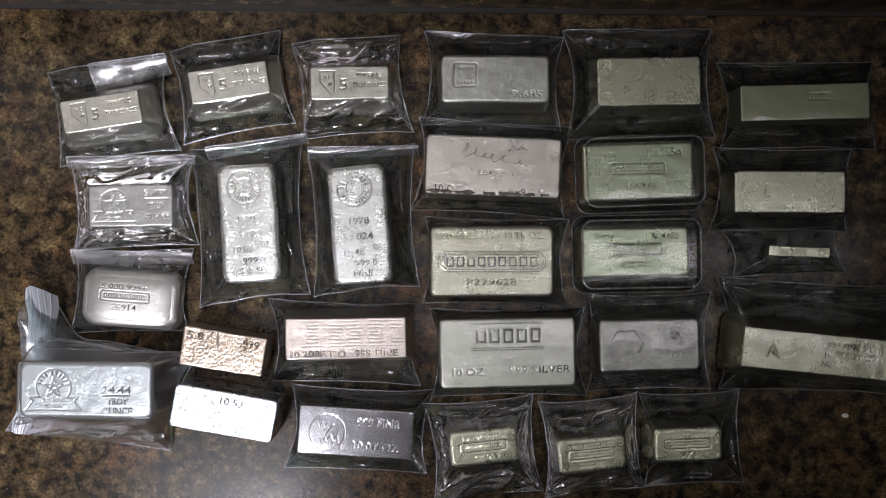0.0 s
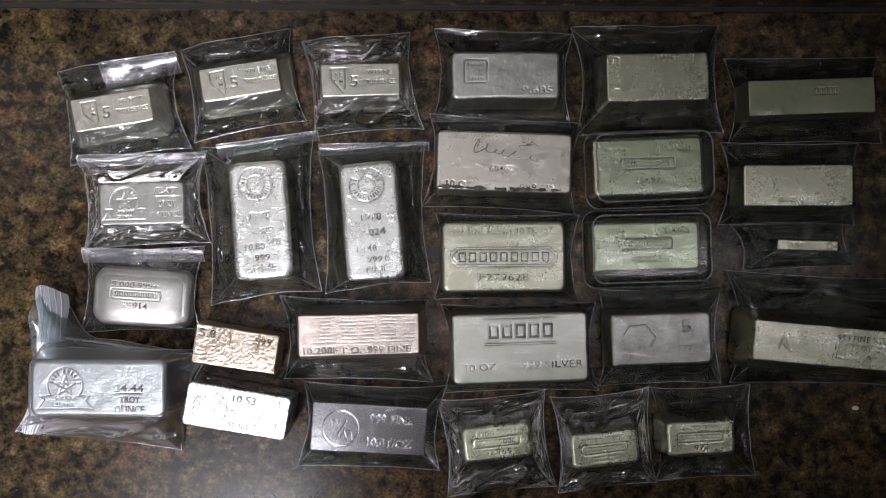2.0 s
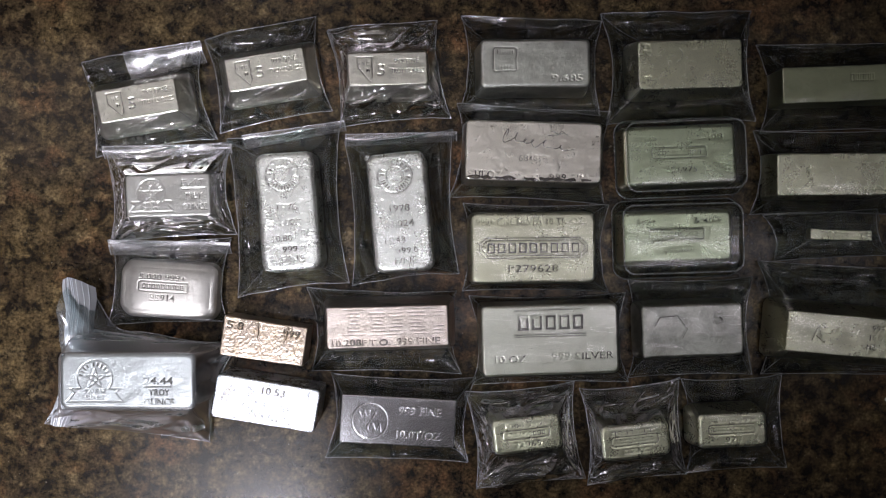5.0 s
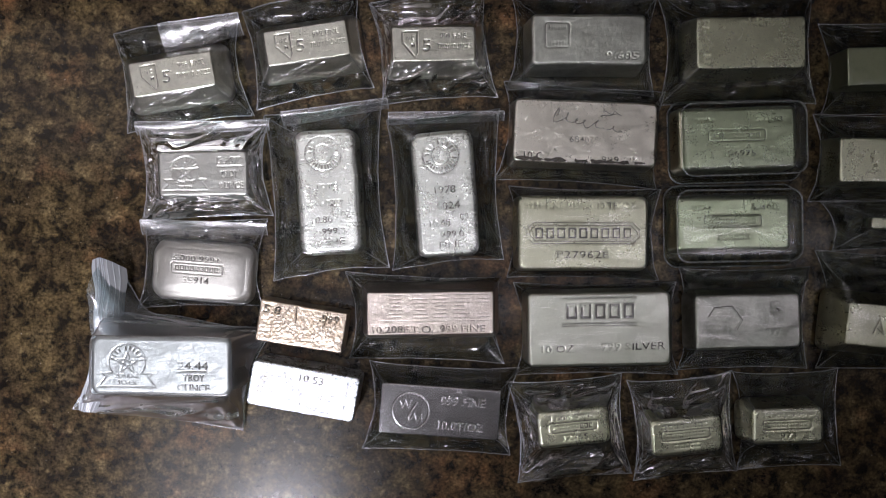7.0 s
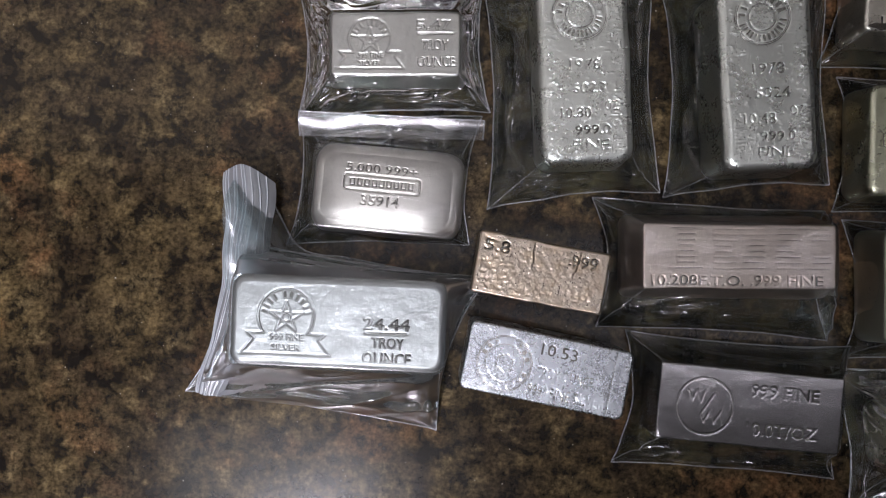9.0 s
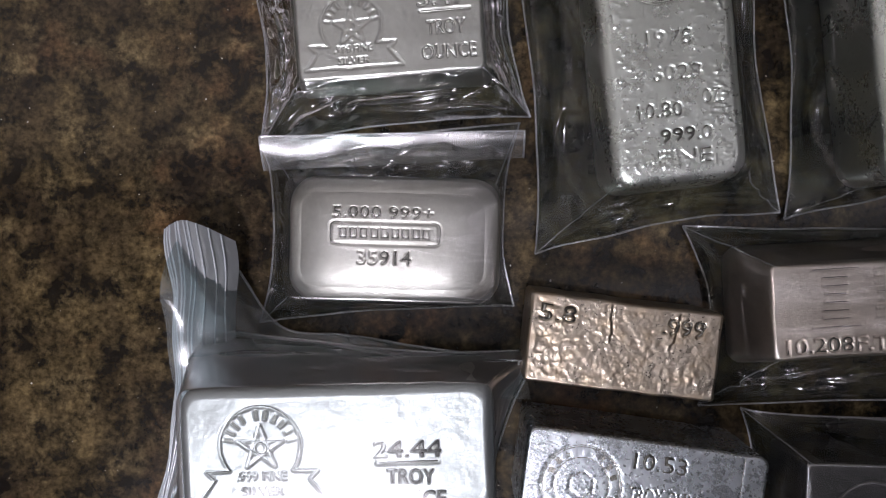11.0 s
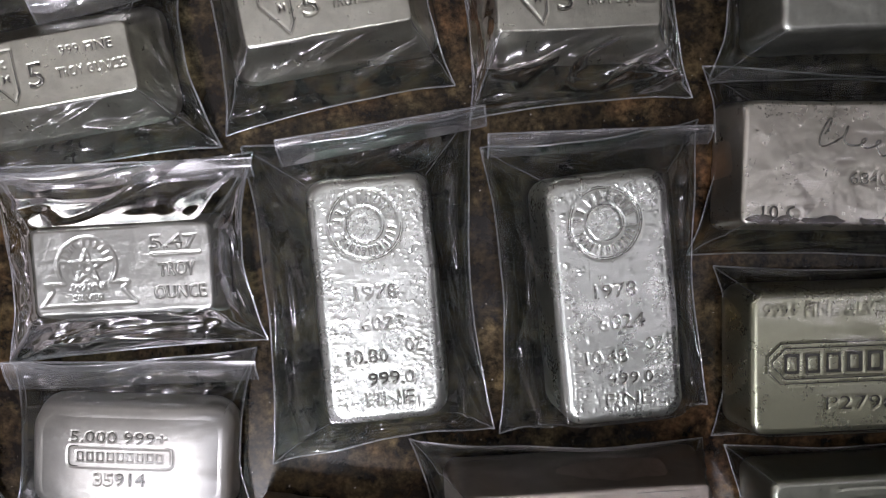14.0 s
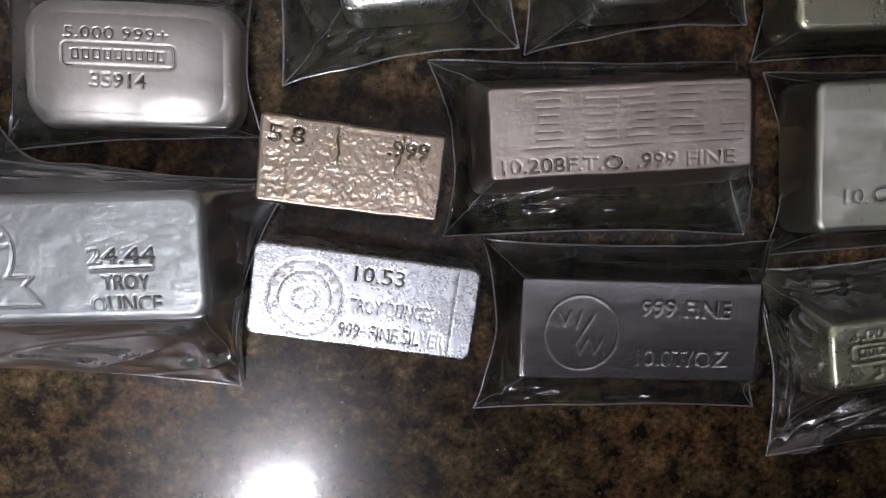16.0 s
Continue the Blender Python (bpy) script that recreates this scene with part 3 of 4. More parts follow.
            for fs, u0, slant, amp, wide in cross_folds:
                if fs == side:
                    z += crease * amp * swell * math.exp(-abs((u - u0 - slant * s) / wide) ** 1.5) * min(gap / 0.010, 1.0)
            ring.append(bm.verts.new((x, y, max(z, 0.0004))))
        rows.append(ring)
    for a, b in zip(rows, rows[1:]):
        for i in range(len(a)):
            j = (i + 1) % len(a)
            bm.faces.new((a[i], b[i], b[j], a[j]))
    # the flat sheet over the bar's face
    grid = {}
    for i in range(n + 1):
        for j in range(n + 1):
            u, v = i / n, j / n
            if j == 0:
                vert = rows[0][(2 * n + i) % (4 * n)]
            elif j == n:
                vert = rows[0][(n - i) % (4 * n)]
            elif i == 0:
                vert = rows[0][(2 * n - j) % (4 * n)]
            elif i == n:
                vert = rows[0][(3 * n + j) % (4 * n)]
            else:
                px, py = (2 * u - 1) * bl / 2, (2 * v - 1) * bw / 2
                edge = min(u, 1 - u, v, 1 - v)
                wv = noise.noise(Vector((px * 60, py * 80, 5.0)) + off)
                vert = bm.verts.new((px * cb - py * sb + bx - cx, px * sb + py * cb + by - cy, top + 0.0006 + min(edge * 4, 1) * 0.0005 * (wv + 0.4) * crease))
            grid[i, j] = vert
    for i in range(n):
        for j in range(n):
            bm.faces.new((grid[i, j], grid[i + 1, j], grid[i + 1, j + 1], grid[i, j + 1]))
    folds = []
    for side in range(4):
        folds.append([tuple(rows[k][side * n].co) for k in range(0, m + 1)])
    smooth(part("upper_film", bm, film or FILM, root))
    for fold in folds:
        wire("fold", fold, rnd.uniform(0.00009, 0.00014), FILM_EDGE, root, closed=False)
    bm = bmesh.new()
    stack(bm, [[(x, y, max(z - 0.0003, 0.0003)) for (x, y), z in zip(out, edge_z)], [(x * 0.8, y * 0.8, 0.0003) for x, y in out]])
    smooth(part("lower_film", bm, FILM_UNDER, root))
    for side in range(4):
        pts = [(*out[(side * n + i) % (4 * n)], edge_z[(side * n + i) % (4 * n)]) for i in range(n + 1)]
        wire("seam", pts, 0.00022, FILM_EDGE, root, closed=False)
    return tagged(root, label, "plastic bag", "clear bags on the counter")

# ---- the place ----
BACK, FRONT, WEST, EAST, TOP = 0.131, -0.50, -1.6, 1.70, 1.5
tagged(box("counter_top", (WEST, FRONT, -0.03), (EAST, BACK, 0.0), GRANITE), "polished brown granite counter top with rust and olive clouds", "counter top", kind="structure")
tagged(box("backsplash", (WEST, BACK + 0.0016, -0.03), (EAST, BACK + 0.022, 0.10), GRANITE), "polished brown granite upstand along the wall", "backsplash", kind="structure")
tagged(box("trim", (WEST, BACK - 0.0010, 0.0002), (EAST, BACK + 0.0016, 0.0016), CAULK), "dark sealant joint behind the counter", "sealant", kind="structure")
tagged(box("counter_base", (WEST, FRONT + 0.03, -0.90), (EAST, BACK, -0.03), WALL), "plain base under the granite counter", "counter base", kind="structure")
tagged(box("floor", (WEST, -2.6, -1.0), (EAST, BACK, -0.90), FLOOR), "plain tiled floor", "floor", kind="structure")
tagged(box("wall_north", (WEST, BACK + 0.022, -1.0), (EAST, BACK + 0.12, TOP), WALL_PALE), "plain painted wall behind the counter", "wall", kind="structure")
tagged(box("wall_south", (WEST, -2.7, -1.0), (EAST, -2.6, TOP), WALL), "plain painted wall", "wall", kind="structure")
tagged(box("wall_west", (WEST - 0.1, -2.7, -1.0), (WEST, BACK + 0.12, TOP), WALL), "plain painted wall", "wall", kind="structure")
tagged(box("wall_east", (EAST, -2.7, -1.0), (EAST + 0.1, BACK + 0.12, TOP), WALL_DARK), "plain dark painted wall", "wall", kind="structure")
tagged(box("ceiling", (WEST - 0.1, -2.7, TOP), (EAST + 0.1, BACK + 0.12, TOP + 0.1), CEILING), "plain grey painted ceiling", "ceiling", kind="structure")

# added out of view: keeps the lamp off the counter's right side
tagged(box("shade_wall", (-0.285, -0.64, -1.0), (EAST, -0.56, TOP), WALL_DARK), "unseen dark wall end, added to shade the right of the counter", "wall", kind="structure")
# unseen fill light, added so bars and film have brightness to reflect
fill_panel = new("ceiling_light")
fill_panel.location = (0.15, -0.13, TOP)
tagged(fill_panel, "long dim fill light overhead, added to brighten the bars", "ceiling light")
box("frame", (-0.70, -0.21, -0.03), (1.05, 0.25, 0.0), METAL, fill_panel, 0.006)
box("diffuser", (-0.67, -0.18, -0.036), (1.02, 0.22, -0.0302), FILL_COVER, fill_panel, 0.002)
for across in (-0.075, 0.115):
    bm = bmesh.new()
    stack(bm, [[(-0.64 + 1.63 * k / 6, across + 0.0175 * math.cos(a), -0.056 + 0.0175 * math.sin(a)) for a in (i * math.tau / 20 for i in range(20))] for k in range(7)])
    smooth(part("tube", bm, FILL_TUBE, fill_panel, "glowing tube added to the fill light"))
light = new("ceiling_light")
light.location = (-0.575, -0.95, TOP)
tagged(light, "white ceiling light with a frosted cover, switched on", "ceiling light")
box("frame", (-0.30, -0.50, -0.03), (0.30, 0.50, 0.0), METAL, light, 0.006)
box("diffuser", (-0.26, -0.46, -0.036), (0.26, 0.46, -0.0302), COVER, light, 0.002)
bm = bmesh.new()
stack(bm, [[(0.135 + 0.125 * math.cos(a) * r, 0.125 * math.sin(a) * r + 0.02, z) for a in (k * math.tau / 32 for k in range(32))] for r, z in ((1.0, -0.036), (0.97, -0.046), (0.8, -0.058), (0.45, -0.066))])
smooth(part("bulb", bm, LAMP, light, "glowing bulb dome"))

# ---- silver bars and their bags ----
bars = {}


def ingot(key, *args, **more):
    bars[key] = (silver_bar(*args, **more), args)
    return bars[key][0]


def bagged(key, spot, size, turn, skew, label, **more):
    """A bag over the bar of that key."""
    ob, (x, y, length, width, height, bt, *_) = bars[key]
    return film_bag((x, y, length, width, bt), spot, size, turn, skew, label, height, seed=len(bars) * 7 + 3, **more)


CLEAR = "clear creased plastic bag stretched over a silver bar"


def five_ounce(key, x, y, turn, height):
    b = ingot(key, x, y, 0.0415, 0.0172, height, turn, "pewter", "small grey five troy ounce silver bar with sloping sides", taper=0.0064, radius=0.0012, edge=0.0007)
    k = 1000.0
    line(b, [(px / k, py / k) for px, py in ((-15.4, 6.2), (-8.0, 6.2), (-8.0, -4.2), (-9.2, -6.6), (-15.4, 0.8))], "state_outline", closed=True)
    stamp(b, "N C", -11.4 / k, 2.9 / k, 3.6 / k, 2.1 / k)
    stamp(b, "M", -10.2 / k, -0.6 / k, 1.9 / k, 2.0 / k)
    stamp(b, "5", -3.2 / k, -0.8 / k, 4.0 / k, 6.0 / k)
    stamp(b, "999 FINE", 10.0 / k, 3.9 / k, 13.0 / k, 2.5 / k)
    stamp(b, "TROY OUNCES", 10.6 / k, -1.2 / k, 17.4 / k, 2.5 / k)


five_ounce("n1", -0.1801, 0.0718, 9.4, 0.0132)
five_ounce("n2", -0.1127, 0.0873, 8.8, 0.0150)
five_ounce("n3", -0.0495, 0.0881, 1.5, 0.0137)
bag_n1 = bagged("n1", (-0.1787, 0.0741), (0.0659, 0.0514), 8.5, -0.000, CLEAR + " near the backsplash", power=1.12, lips=(0.010, 0.004))
bagged("n2", (-0.1147, 0.0876), (0.0619, 0.0509), 11.4, 0.002, CLEAR, power=1.12, lips=(0.010, 0.003))
bagged("n3", (-0.0497, 0.0881), (0.0604, 0.0530), 4.5, -0.003, CLEAR, power=1.12, lips=(0.010, 0.003))


def badge(b, x, y, r, text, dark=True):
    """A ring with a star, and a ribbon below it."""
    k = r
    ring_pts = [(x + k * math.cos(radians(a)), y + k * math.sin(radians(a))) for a in range(-38, 219, 8)]
    line(b, ring_pts, "stamped_ring", dark)
    arc_marks(b, x, y, r * 0.80, r * 0.26, 4, 168, 122, dark)
    arc_marks(b, x, y, r * 0.80, r * 0.26, 6, 96, 12, dark)
    star = []
    for i in range(5):
        star.append((x + r * 0.58 * math.cos(radians(90 + 144 * i)), y + r * 0.58 * math.sin(radians(90 + 144 * i)) - r * 0.05))
    line(b, star, "stamped_star", dark, True, 0.00028)
    ring_line(b, x, y - r * 0.05, r * 0.14, "stamped_ring", dark, thick=0.00014)
    wide, up, low = r * 1.12, y - r * 0.62, y - r * 1.38
    line(b, [(x - r * 0.82, up), (x - wide * 1.24, up), (x - wide * 1.05, up - r * 0.22), (x - wide * 1.42, low), (x + wide * 1.42, low), (x + wide * 1.05, up - r * 0.22), (x + wide * 1.24, up), (x + r * 0.82, up)], "stamped_ribbon", dark)
    stamp(b, ".999 FINE", x, y - r * 0.76, r * 1.25, r * 0.24, dark)
    stamp(b, "SILVER", x, y - r * 1.14, r * 1.05, r * 0.24, dark)


b = ingot("s5", -0.1654, 0.0225, 0.0441, 0.0219, 0.0116, 1.7, "poured", "small bright poured silver bar with a stamped star badge", taper=0.002, radius=0.0015, edge=0.0010, lumps=0.00018, skin=hammered_skin)
badge(b, -0.0088, 0.0016, 0.0072, ".999 FINE", False)
stamp(b, "5.47", 0.0128, 0.0063, 0.0118, 0.0036, False)
line(b, [(0.0075, 0.0034), (0.0190, 0.0034)], dark=False)
stamp(b, "TROY", 0.0132, -0.0005, 0.0092, 0.0034, False)
stamp(b, "OUNCE", 0.0137, -0.0062, 0.0128, 0.0034, False)
bag_s5 = bagged("s5", (-0.1671, 0.0247), (0.0680, 0.0498), 3.5, 0.001, CLEAR, lips=(0.009, 0.005))


def mine_bar(key, x, y, turn, height, number, weight):
    b = ingot(key, x, y, 0.0300, 0.0612, height, turn, "pitted", "upright bright poured silver bar with a dimpled rim", taper=0.001, radius=0.0048, edge=0.0026, lumps=0.00018, skin=droplet_skin(number))
    for r in (0.0090, 0.0085, 0.0045):
        ring_line(b, -0.0012, 0.0188, r, dark=False, thick=0.00018)
    arc_marks(b, -0.0012, 0.0188, 0.0067, 0.0024, 9, 170, 20, False)
    arc_marks(b, -0.0012, 0.0188, 0.0067, 0.0024, 13, 200, 350, False)
    stamp(b, "1978", 0.0000, 0.0020, 0.0105, 0.0038, False)
    stamp(b, str(number), 0.0010, -0.0058, 0.0115, 0.0036, False)
    stamp(b, weight, -0.0036, -0.0140, 0.0105, 0.0036, False)
    stamp(b, "OZ", 0.0085, -0.0118, 0.0045, 0.0034, False)
    stamp(b, "999.0", 0.0020, -0.0198, 0.0118, 0.0032, True)
    stamp(b, "FINE", 0.0012, -0.0248, 0.0120, 0.0034, False)


mine_bar("h1", -0.1018, 0.0135, 3.6, 0.0170, 6023, "10.80")
mine_bar("h2", -0.0432, 0.0125, 4.0, 0.0214, 6024, "10.48")
bag_h1 = bagged("h1", (-0.1043, 0.0140), (0.0613, 0.0856), 7.2, 0.006, "clear creased plastic bag over a tall silver bar", lips=(0.012, 0.004))
bag_h2 = bagged("h2", (-0.0428, 0.0155), (0.0587, 0.0782), 6.0, 0.005, "clear creased plastic bag over a tall silver bar", lips=(0.010, 0.004))

b = ingot("e5", -0.1673, -0.0274, 0.0505, 0.0290, 0.0114, -4.2, "frost", "satin pillow-shaped five ounce silver bar with a framed stamp", taper=0.0012, radius=0.0062, edge=0.0030, lumps=0.00007, lean=26)
stamp(b, "5.000 999+", -0.0020, 0.0068, 0.0245, 0.0030)
frame_line(b, -0.0016, 0.0018, 0.0262, 0.0052, 0.0012)
marks(b, -0.0016, 0.0018, 0.0225, 0.0026, 9)
stamp(b, "35914", -0.0016, -0.0040, 0.0130, 0.0036)
bag_e5 = bagged("e5", (-0.1688, -0.0233), (0.0650, 0.0456), 1.2, 0.004, CLEAR, lips=(0.010, 0.002))

b = ingot("s24", -0.1792, -0.0713, 0.0667, 0.0279, 0.0305, -0.9, "bright", "heavy bright poured silver bar with a star badge, bagged", taper=0.0015, radius=0.0042, edge=0.0022, lumps=0.00013, skin=hammered_skin)
badge(b, -0.0160, 0.0016, 0.0086, ".999 FINE")
stamp(b, "24.44", 0.0153, 0.0004, 0.0142, 0.0038)
line(b, [(0.0090, -0.0025), (0.0215, -0.0022)], thick=0.00035)
stamp(b, "TROY", 0.0158, -0.0054, 0.0098, 0.0034)
stamp(b, "OUNCE", 0.0156, -0.0103, 0.0150, 0.0038)

b = ingot("b58", -0.1146, -0.0540, 0.0435, 0.0203, 0.0173, -9.2, "rosy", "rough rosy-toned hand-poured silver bar lying bare on the granite", taper=0.0, radius=0.0009, edge=0.0008, lumps=0.00016, wobble=0.0003, grain=0.45, skin=crust_skin)
stamp(b, "5.8", -0.0155, 0.0060, 0.0085, 0.0042)
stamp(b, ".999", 0.0132, 0.0060, 0.0100, 0.0040)

b = ingot("b10", -0.1127, -0.0851, 0.0534, 0.0220, 0.0225, -10.1, "milled", "bright milled silver bar with arc-shaped tool marks, lying bare", taper=0.0, radius=0.0022, edge=0.0007, lumps=0.00004, cut=0.32, skin=milled_skin)
for r in (0.0090, 0.0086, 0.0062):
    ring_line(b, -0.0138, -0.0006, r, dark=False, thick=0.00016)
arc_marks(b, -0.0138, -0.0006, 0.0074, 0.0016, 8, 160, 20, False)
arc_marks(b, -0.0138, -0.0006, 0.0074, 0.0016, 8, 200, 340, False)
line(b, [(-0.0138 + 0.0030 * math.cos(radians(60 * i + 30)), -0.0006 + 0.0030 * math.sin(radians(60 * i + 30))) for i in range(6)], "stamped_star", False, True, 0.00016)
stamp(b, "10.53", 0.0030, 0.0063, 0.0120, 0.0040)
stamp(b, "TROY OUNCES", 0.0068, -0.0012, 0.0200, 0.0036, False)
stamp(b, ".999+FINE SILVER", 0.0072, -0.0072, 0.0260, 0.0038, False)
line(b, [(0.0212, 0.0105), (0.0212, -0.0105)], dark=False, thick=0.00012)

b = ingot("i10", -0.0503, -0.0468, 0.0631, 0.0211, 0.0193, 1.0, "pinkish", "pinkish grey silver bar stamped with rows of fine lines", taper=0.004, radius=0.0012, edge=0.0007)
stamp(b, "10.208F.T.O. .999 FINE", -0.0008, -0.0078, 0.0560, 0.0036)
for row in range(8):
    py = 0.0092 - row * 0.00185
    runs = [(-0.0225, -0.0120), (-0.0085, 0.0080), (0.0125, 0.0290)] if row in (0, 7) else [(-0.0195, -0.0150), (-0.0080, -0.0030), (0.0030, 0.0080), (0.0120, 0.0170)] if row in (3, 4) else [(-0.0200, -0.0145), (-0.0085, -0.0012), (0.0012, 0.0080), (0.0120, 0.0195), (0.0240, 0.0295)]
    for x0, x1 in runs:
        line(b, [(x0, py), (x1, py)], thick=0.00010, depth=0.00012)
bagged("i10", (-0.0532, -0.0511), (0.0815, 0.0454), -1.6, -0.003, CLEAR, power=1.12, lips=(0.007, 0.002))

b = ingot("w10", -0.0452, -0.0963, 0.0598, 0.0248, 0.0180, -3.8, "lilac", "smooth lilac-grey ten ounce silver bar with a stamped ring", taper=0.0006, radius=0.0009, edge=0.0005, lumps=0.00004, cut=0.26)
ring_line(b, -0.0148, -0.0006, 0.0092, thick=0.00015)
line(b, [(-0.0205, 0.0040), (-0.0190, 0.0010), (-0.0178, 0.0045), (-0.0160, 0.0005), (-0.0150, 0.0045)], thick=0.00015)
line(b, [(-0.0120, 0.0035), (-0.0160, -0.0035), (-0.0150, -0.0060), (-0.0130, -0.0020), (-0.0115, -0.0060), (-0.0095, -0.0020), (-0.0090, -0.0060)], thick=0.00015)
stamp(b, "999 FINE", 0.0110, 0.0058, 0.0225, 0.0044)
stamp(b, "10.0T/OZ", 0.0108, -0.0066, 0.0235, 0.0044)
bagged("w10", (-0.0449, -0.0986), (0.0783, 0.0467), -2.6, 0.002, CLEAR, lips=(0.007, 0.002))

b = ingot("l9", 0.0276, 0.0893, 0.0565, 0.0246, 0.0200, 0.3, "dull", "dull grey tarnished silver bar with a small framed stamp", taper=0.002, radius=0.0026, edge=0.0016, lumps=0.0002)
frame_line(b, -0.0160, 0.0020, 0.0118, 0.0120, 0.0012)
marks(b, -0.0160, 0.0058, 0.0085, 0.0022, 5)
marks(b, -0.0160, -0.0020, 0.0085, 0.0022, 6)
stamp(b, "9.685", 0.0160, -0.0080, 0.0165, 0.0038)
bagged("l9", (0.0276, 0.0921), (0.0768, 0.0514), -2.2, -0.001, CLEAR, lips=(0.008, 0.005))

b = ingot("t10", 0.0269, 0.0439, 0.0713, 0.0314, 0.0164, -2.0, "sand", "large satin silver bar with a flowing script stamp and dark stains", taper=0.0015, radius=0.0022, edge=0.0012, lumps=0.0002)
script = []
for i in range(220):
    u = i / 219
    a = u * math.tau * 7.0 + 0.9 * math.sin(u * 17)
    tall = 0.0011 + 0.0030 * math.exp(-((u - 0.05) / 0.05) ** 2) + 0.0020 * math.exp(-((u - 0.20) / 0.03) ** 2) + 0.0028 * math.exp(-((u - 0.56) / 0.05) ** 2)
    dy = tall * math.sin(a)
    script.append((-0.0165 + 0.0340 * u + 0.0014 * math.cos(a) + 0.55 * dy, 0.0066 - 0.0050 * u + dy + tall * 0.4))
line(b, script, "stamped_scroll", False, thick=0.00030, depth=-0.00012)
for a, far in ((15, 0.0050), (50, 0.0042), (105, 0.0030), (150, 0.0046), (195, 0.0052)):
    line(b, [(0.0125, 0.0092), (0.0125 + far * 0.6 * math.cos(radians(a)), 0.0096 + far * 0.5 * math.sin(radians(a))), (0.0125 + far * math.cos(radians(a - 8)), 0.0088 + far * 0.6 * math.sin(radians(a - 8)))], "stamped_leaf", False, thick=0.00028, depth=-0.00010)
stamp(b, "68407", -0.0015, -0.0035, 0.0130, 0.0034, False)
stamp(b, "10 OZ.", -0.0230, -0.0125, 0.0150, 0.0038)
stamp(b, ".999 FINE", 0.0195, -0.0132, 0.0250, 0.0036)
rnd = random.Random(5)
for i in range(20):
    px = rnd.uniform(-0.031, 0.031)
    size = rnd.uniform(0.5, 1.5)
    ring = [(px + rnd.uniform(0.7, 1.3) * size * 0.0026 * math.cos(a), -0.0143 + rnd.uniform(0.4, 1.3) * size * 0.0009 * math.sin(a), b["face"] + 0.00022) for a in (k * math.tau / 12 for k in range(12))]
    bm = bmesh.new()
    stack(bm, [ring])
    part("tarnish_spot", bm, TARNISH, b)
bagged("t10", (0.0275, 0.0445), (0.0849, 0.0511), -3.4, 0.001, CLEAR, lips=(0.005, 0.003))

b = ingot("e10", 0.0263, -0.0065, 0.0652, 0.0368, 0.0159, 0.2, "straw", "satin ten ounce silver bar with a long framed stamp", taper=0.0012, radius=0.0036, edge=0.0018, lumps=0.00005)
stamp(b, "999+ FINE SILVER 10 TR. OZ.", -0.0010, 0.0140, 0.0575, 0.0034)
for grow in (0.0, 0.0012):
    w, h, c = 0.0285 - grow, 0.0052 - grow, 0.0034
    line(b, [(-w + c, h), (w - c, h), (w, h - c), (w, -h + c), (w - c, -h), (-w + c, -h), (-w, -h + c), (-w, h - c)], "stamped_frame", closed=True)
marks(b, 0.0, 0.0, 0.0500, 0.0056, 9)
stamp(b, "P279628", 0.0000, -0.0108, 0.0265, 0.0040)
bagged("e10", (0.0297, -0.0065), (0.0801, 0.0480), -0.9, 0.000, CLEAR, lips=(0.003, 0.002))

b = ingot("a10", 0.0347, -0.0547, 0.0718, 0.0367, 0.0173, 1.2, "grey", "large pale ten ounce silver bar with underlined stamp", taper=0.001, radius=0.0030, edge=0.0016, lumps=0.0001)
marks(b, 0.0005, 0.0092, 0.0360, 0.0078, 5)
for py in (0.0158, 0.0030, 0.0020):
    line(b, [(-0.0185, py), (0.0190, py)], thick=0.00016)
stamp(b, "10 OZ", -0.0210, -0.0095, 0.0160, 0.0038)
stamp(b, "999 SILVER", 0.0170, -0.0088, 0.0325, 0.0040)
bagged("a10", (0.0366, -0.0564), (0.0860, 0.0488), 0.5, -0.001, CLEAR, lips=(0.003, 0.002))

b = ingot("o10", 0.1087, 0.0889, 0.0545, 0.0254, 0.0182, 1.2, "olive", "olive-grey tarnished silver bar with faint stamps", taper=0.003, radius=0.0022, edge=0.0008)
stamp(b, "OZ", -0.0225, 0.0085, 0.0050, 0.0040, turn=-90)
line(b, [(-0.0080 + 0.004 * math.cos(radians(a)), 0.0050 + 0.004 * math.sin(radians(a))) for a in range(-70, 60, 15)], dark=False, thick=0.00014)
marks(b, -0.0225, -0.0080, 0.0045, 0.0040, 2)
bagged("o10", (0.1085, 0.0912), (0.0826, 0.0600), 1.2, -0.001, CLEAR + "", power=1.12, lips=(0.009, 0.003))


def tray(x, y, wide, deep, turn, height):
    """A clear moulded case with rounded corners and a foot rim."""
    rings = []
    for inset, z in ((0.0, 0.0004), (0.0, 0.0020), (0.0012, 0.0026), (0.0022, 0.0060), (0.0028, height - 0.0035), (0.0036, height - 0.0012), (0.0050, height - 0.0002), (0.0066, height)):
        rings.append([(px, py, z) for px, py in outline(wide - 2 * inset, deep - 2 * inset, 0.0072 - inset * 0.4, 8)])
    bm = bmesh.new()
    stack(bm, rings)
    root = new("display_case")
    root.matrix_world = pose(x, y, 0.0, 0, 0, turn)
    smooth(part("lid", bm, TRAY, root))
    for inset, z in ((0.0, 0.0012), (0.0030, height - 0.0024)):
        wire("rim", [(px, py, z) for px, py in outline(wide - 2 * inset, deep - 2 * inset, 0.0072 - inset * 0.4, 8)], 0.0004, FILM_EDGE, root)
    return tagged(root, "clear rounded plastic case holding a silver bar", "case", "clear cases on the counter")


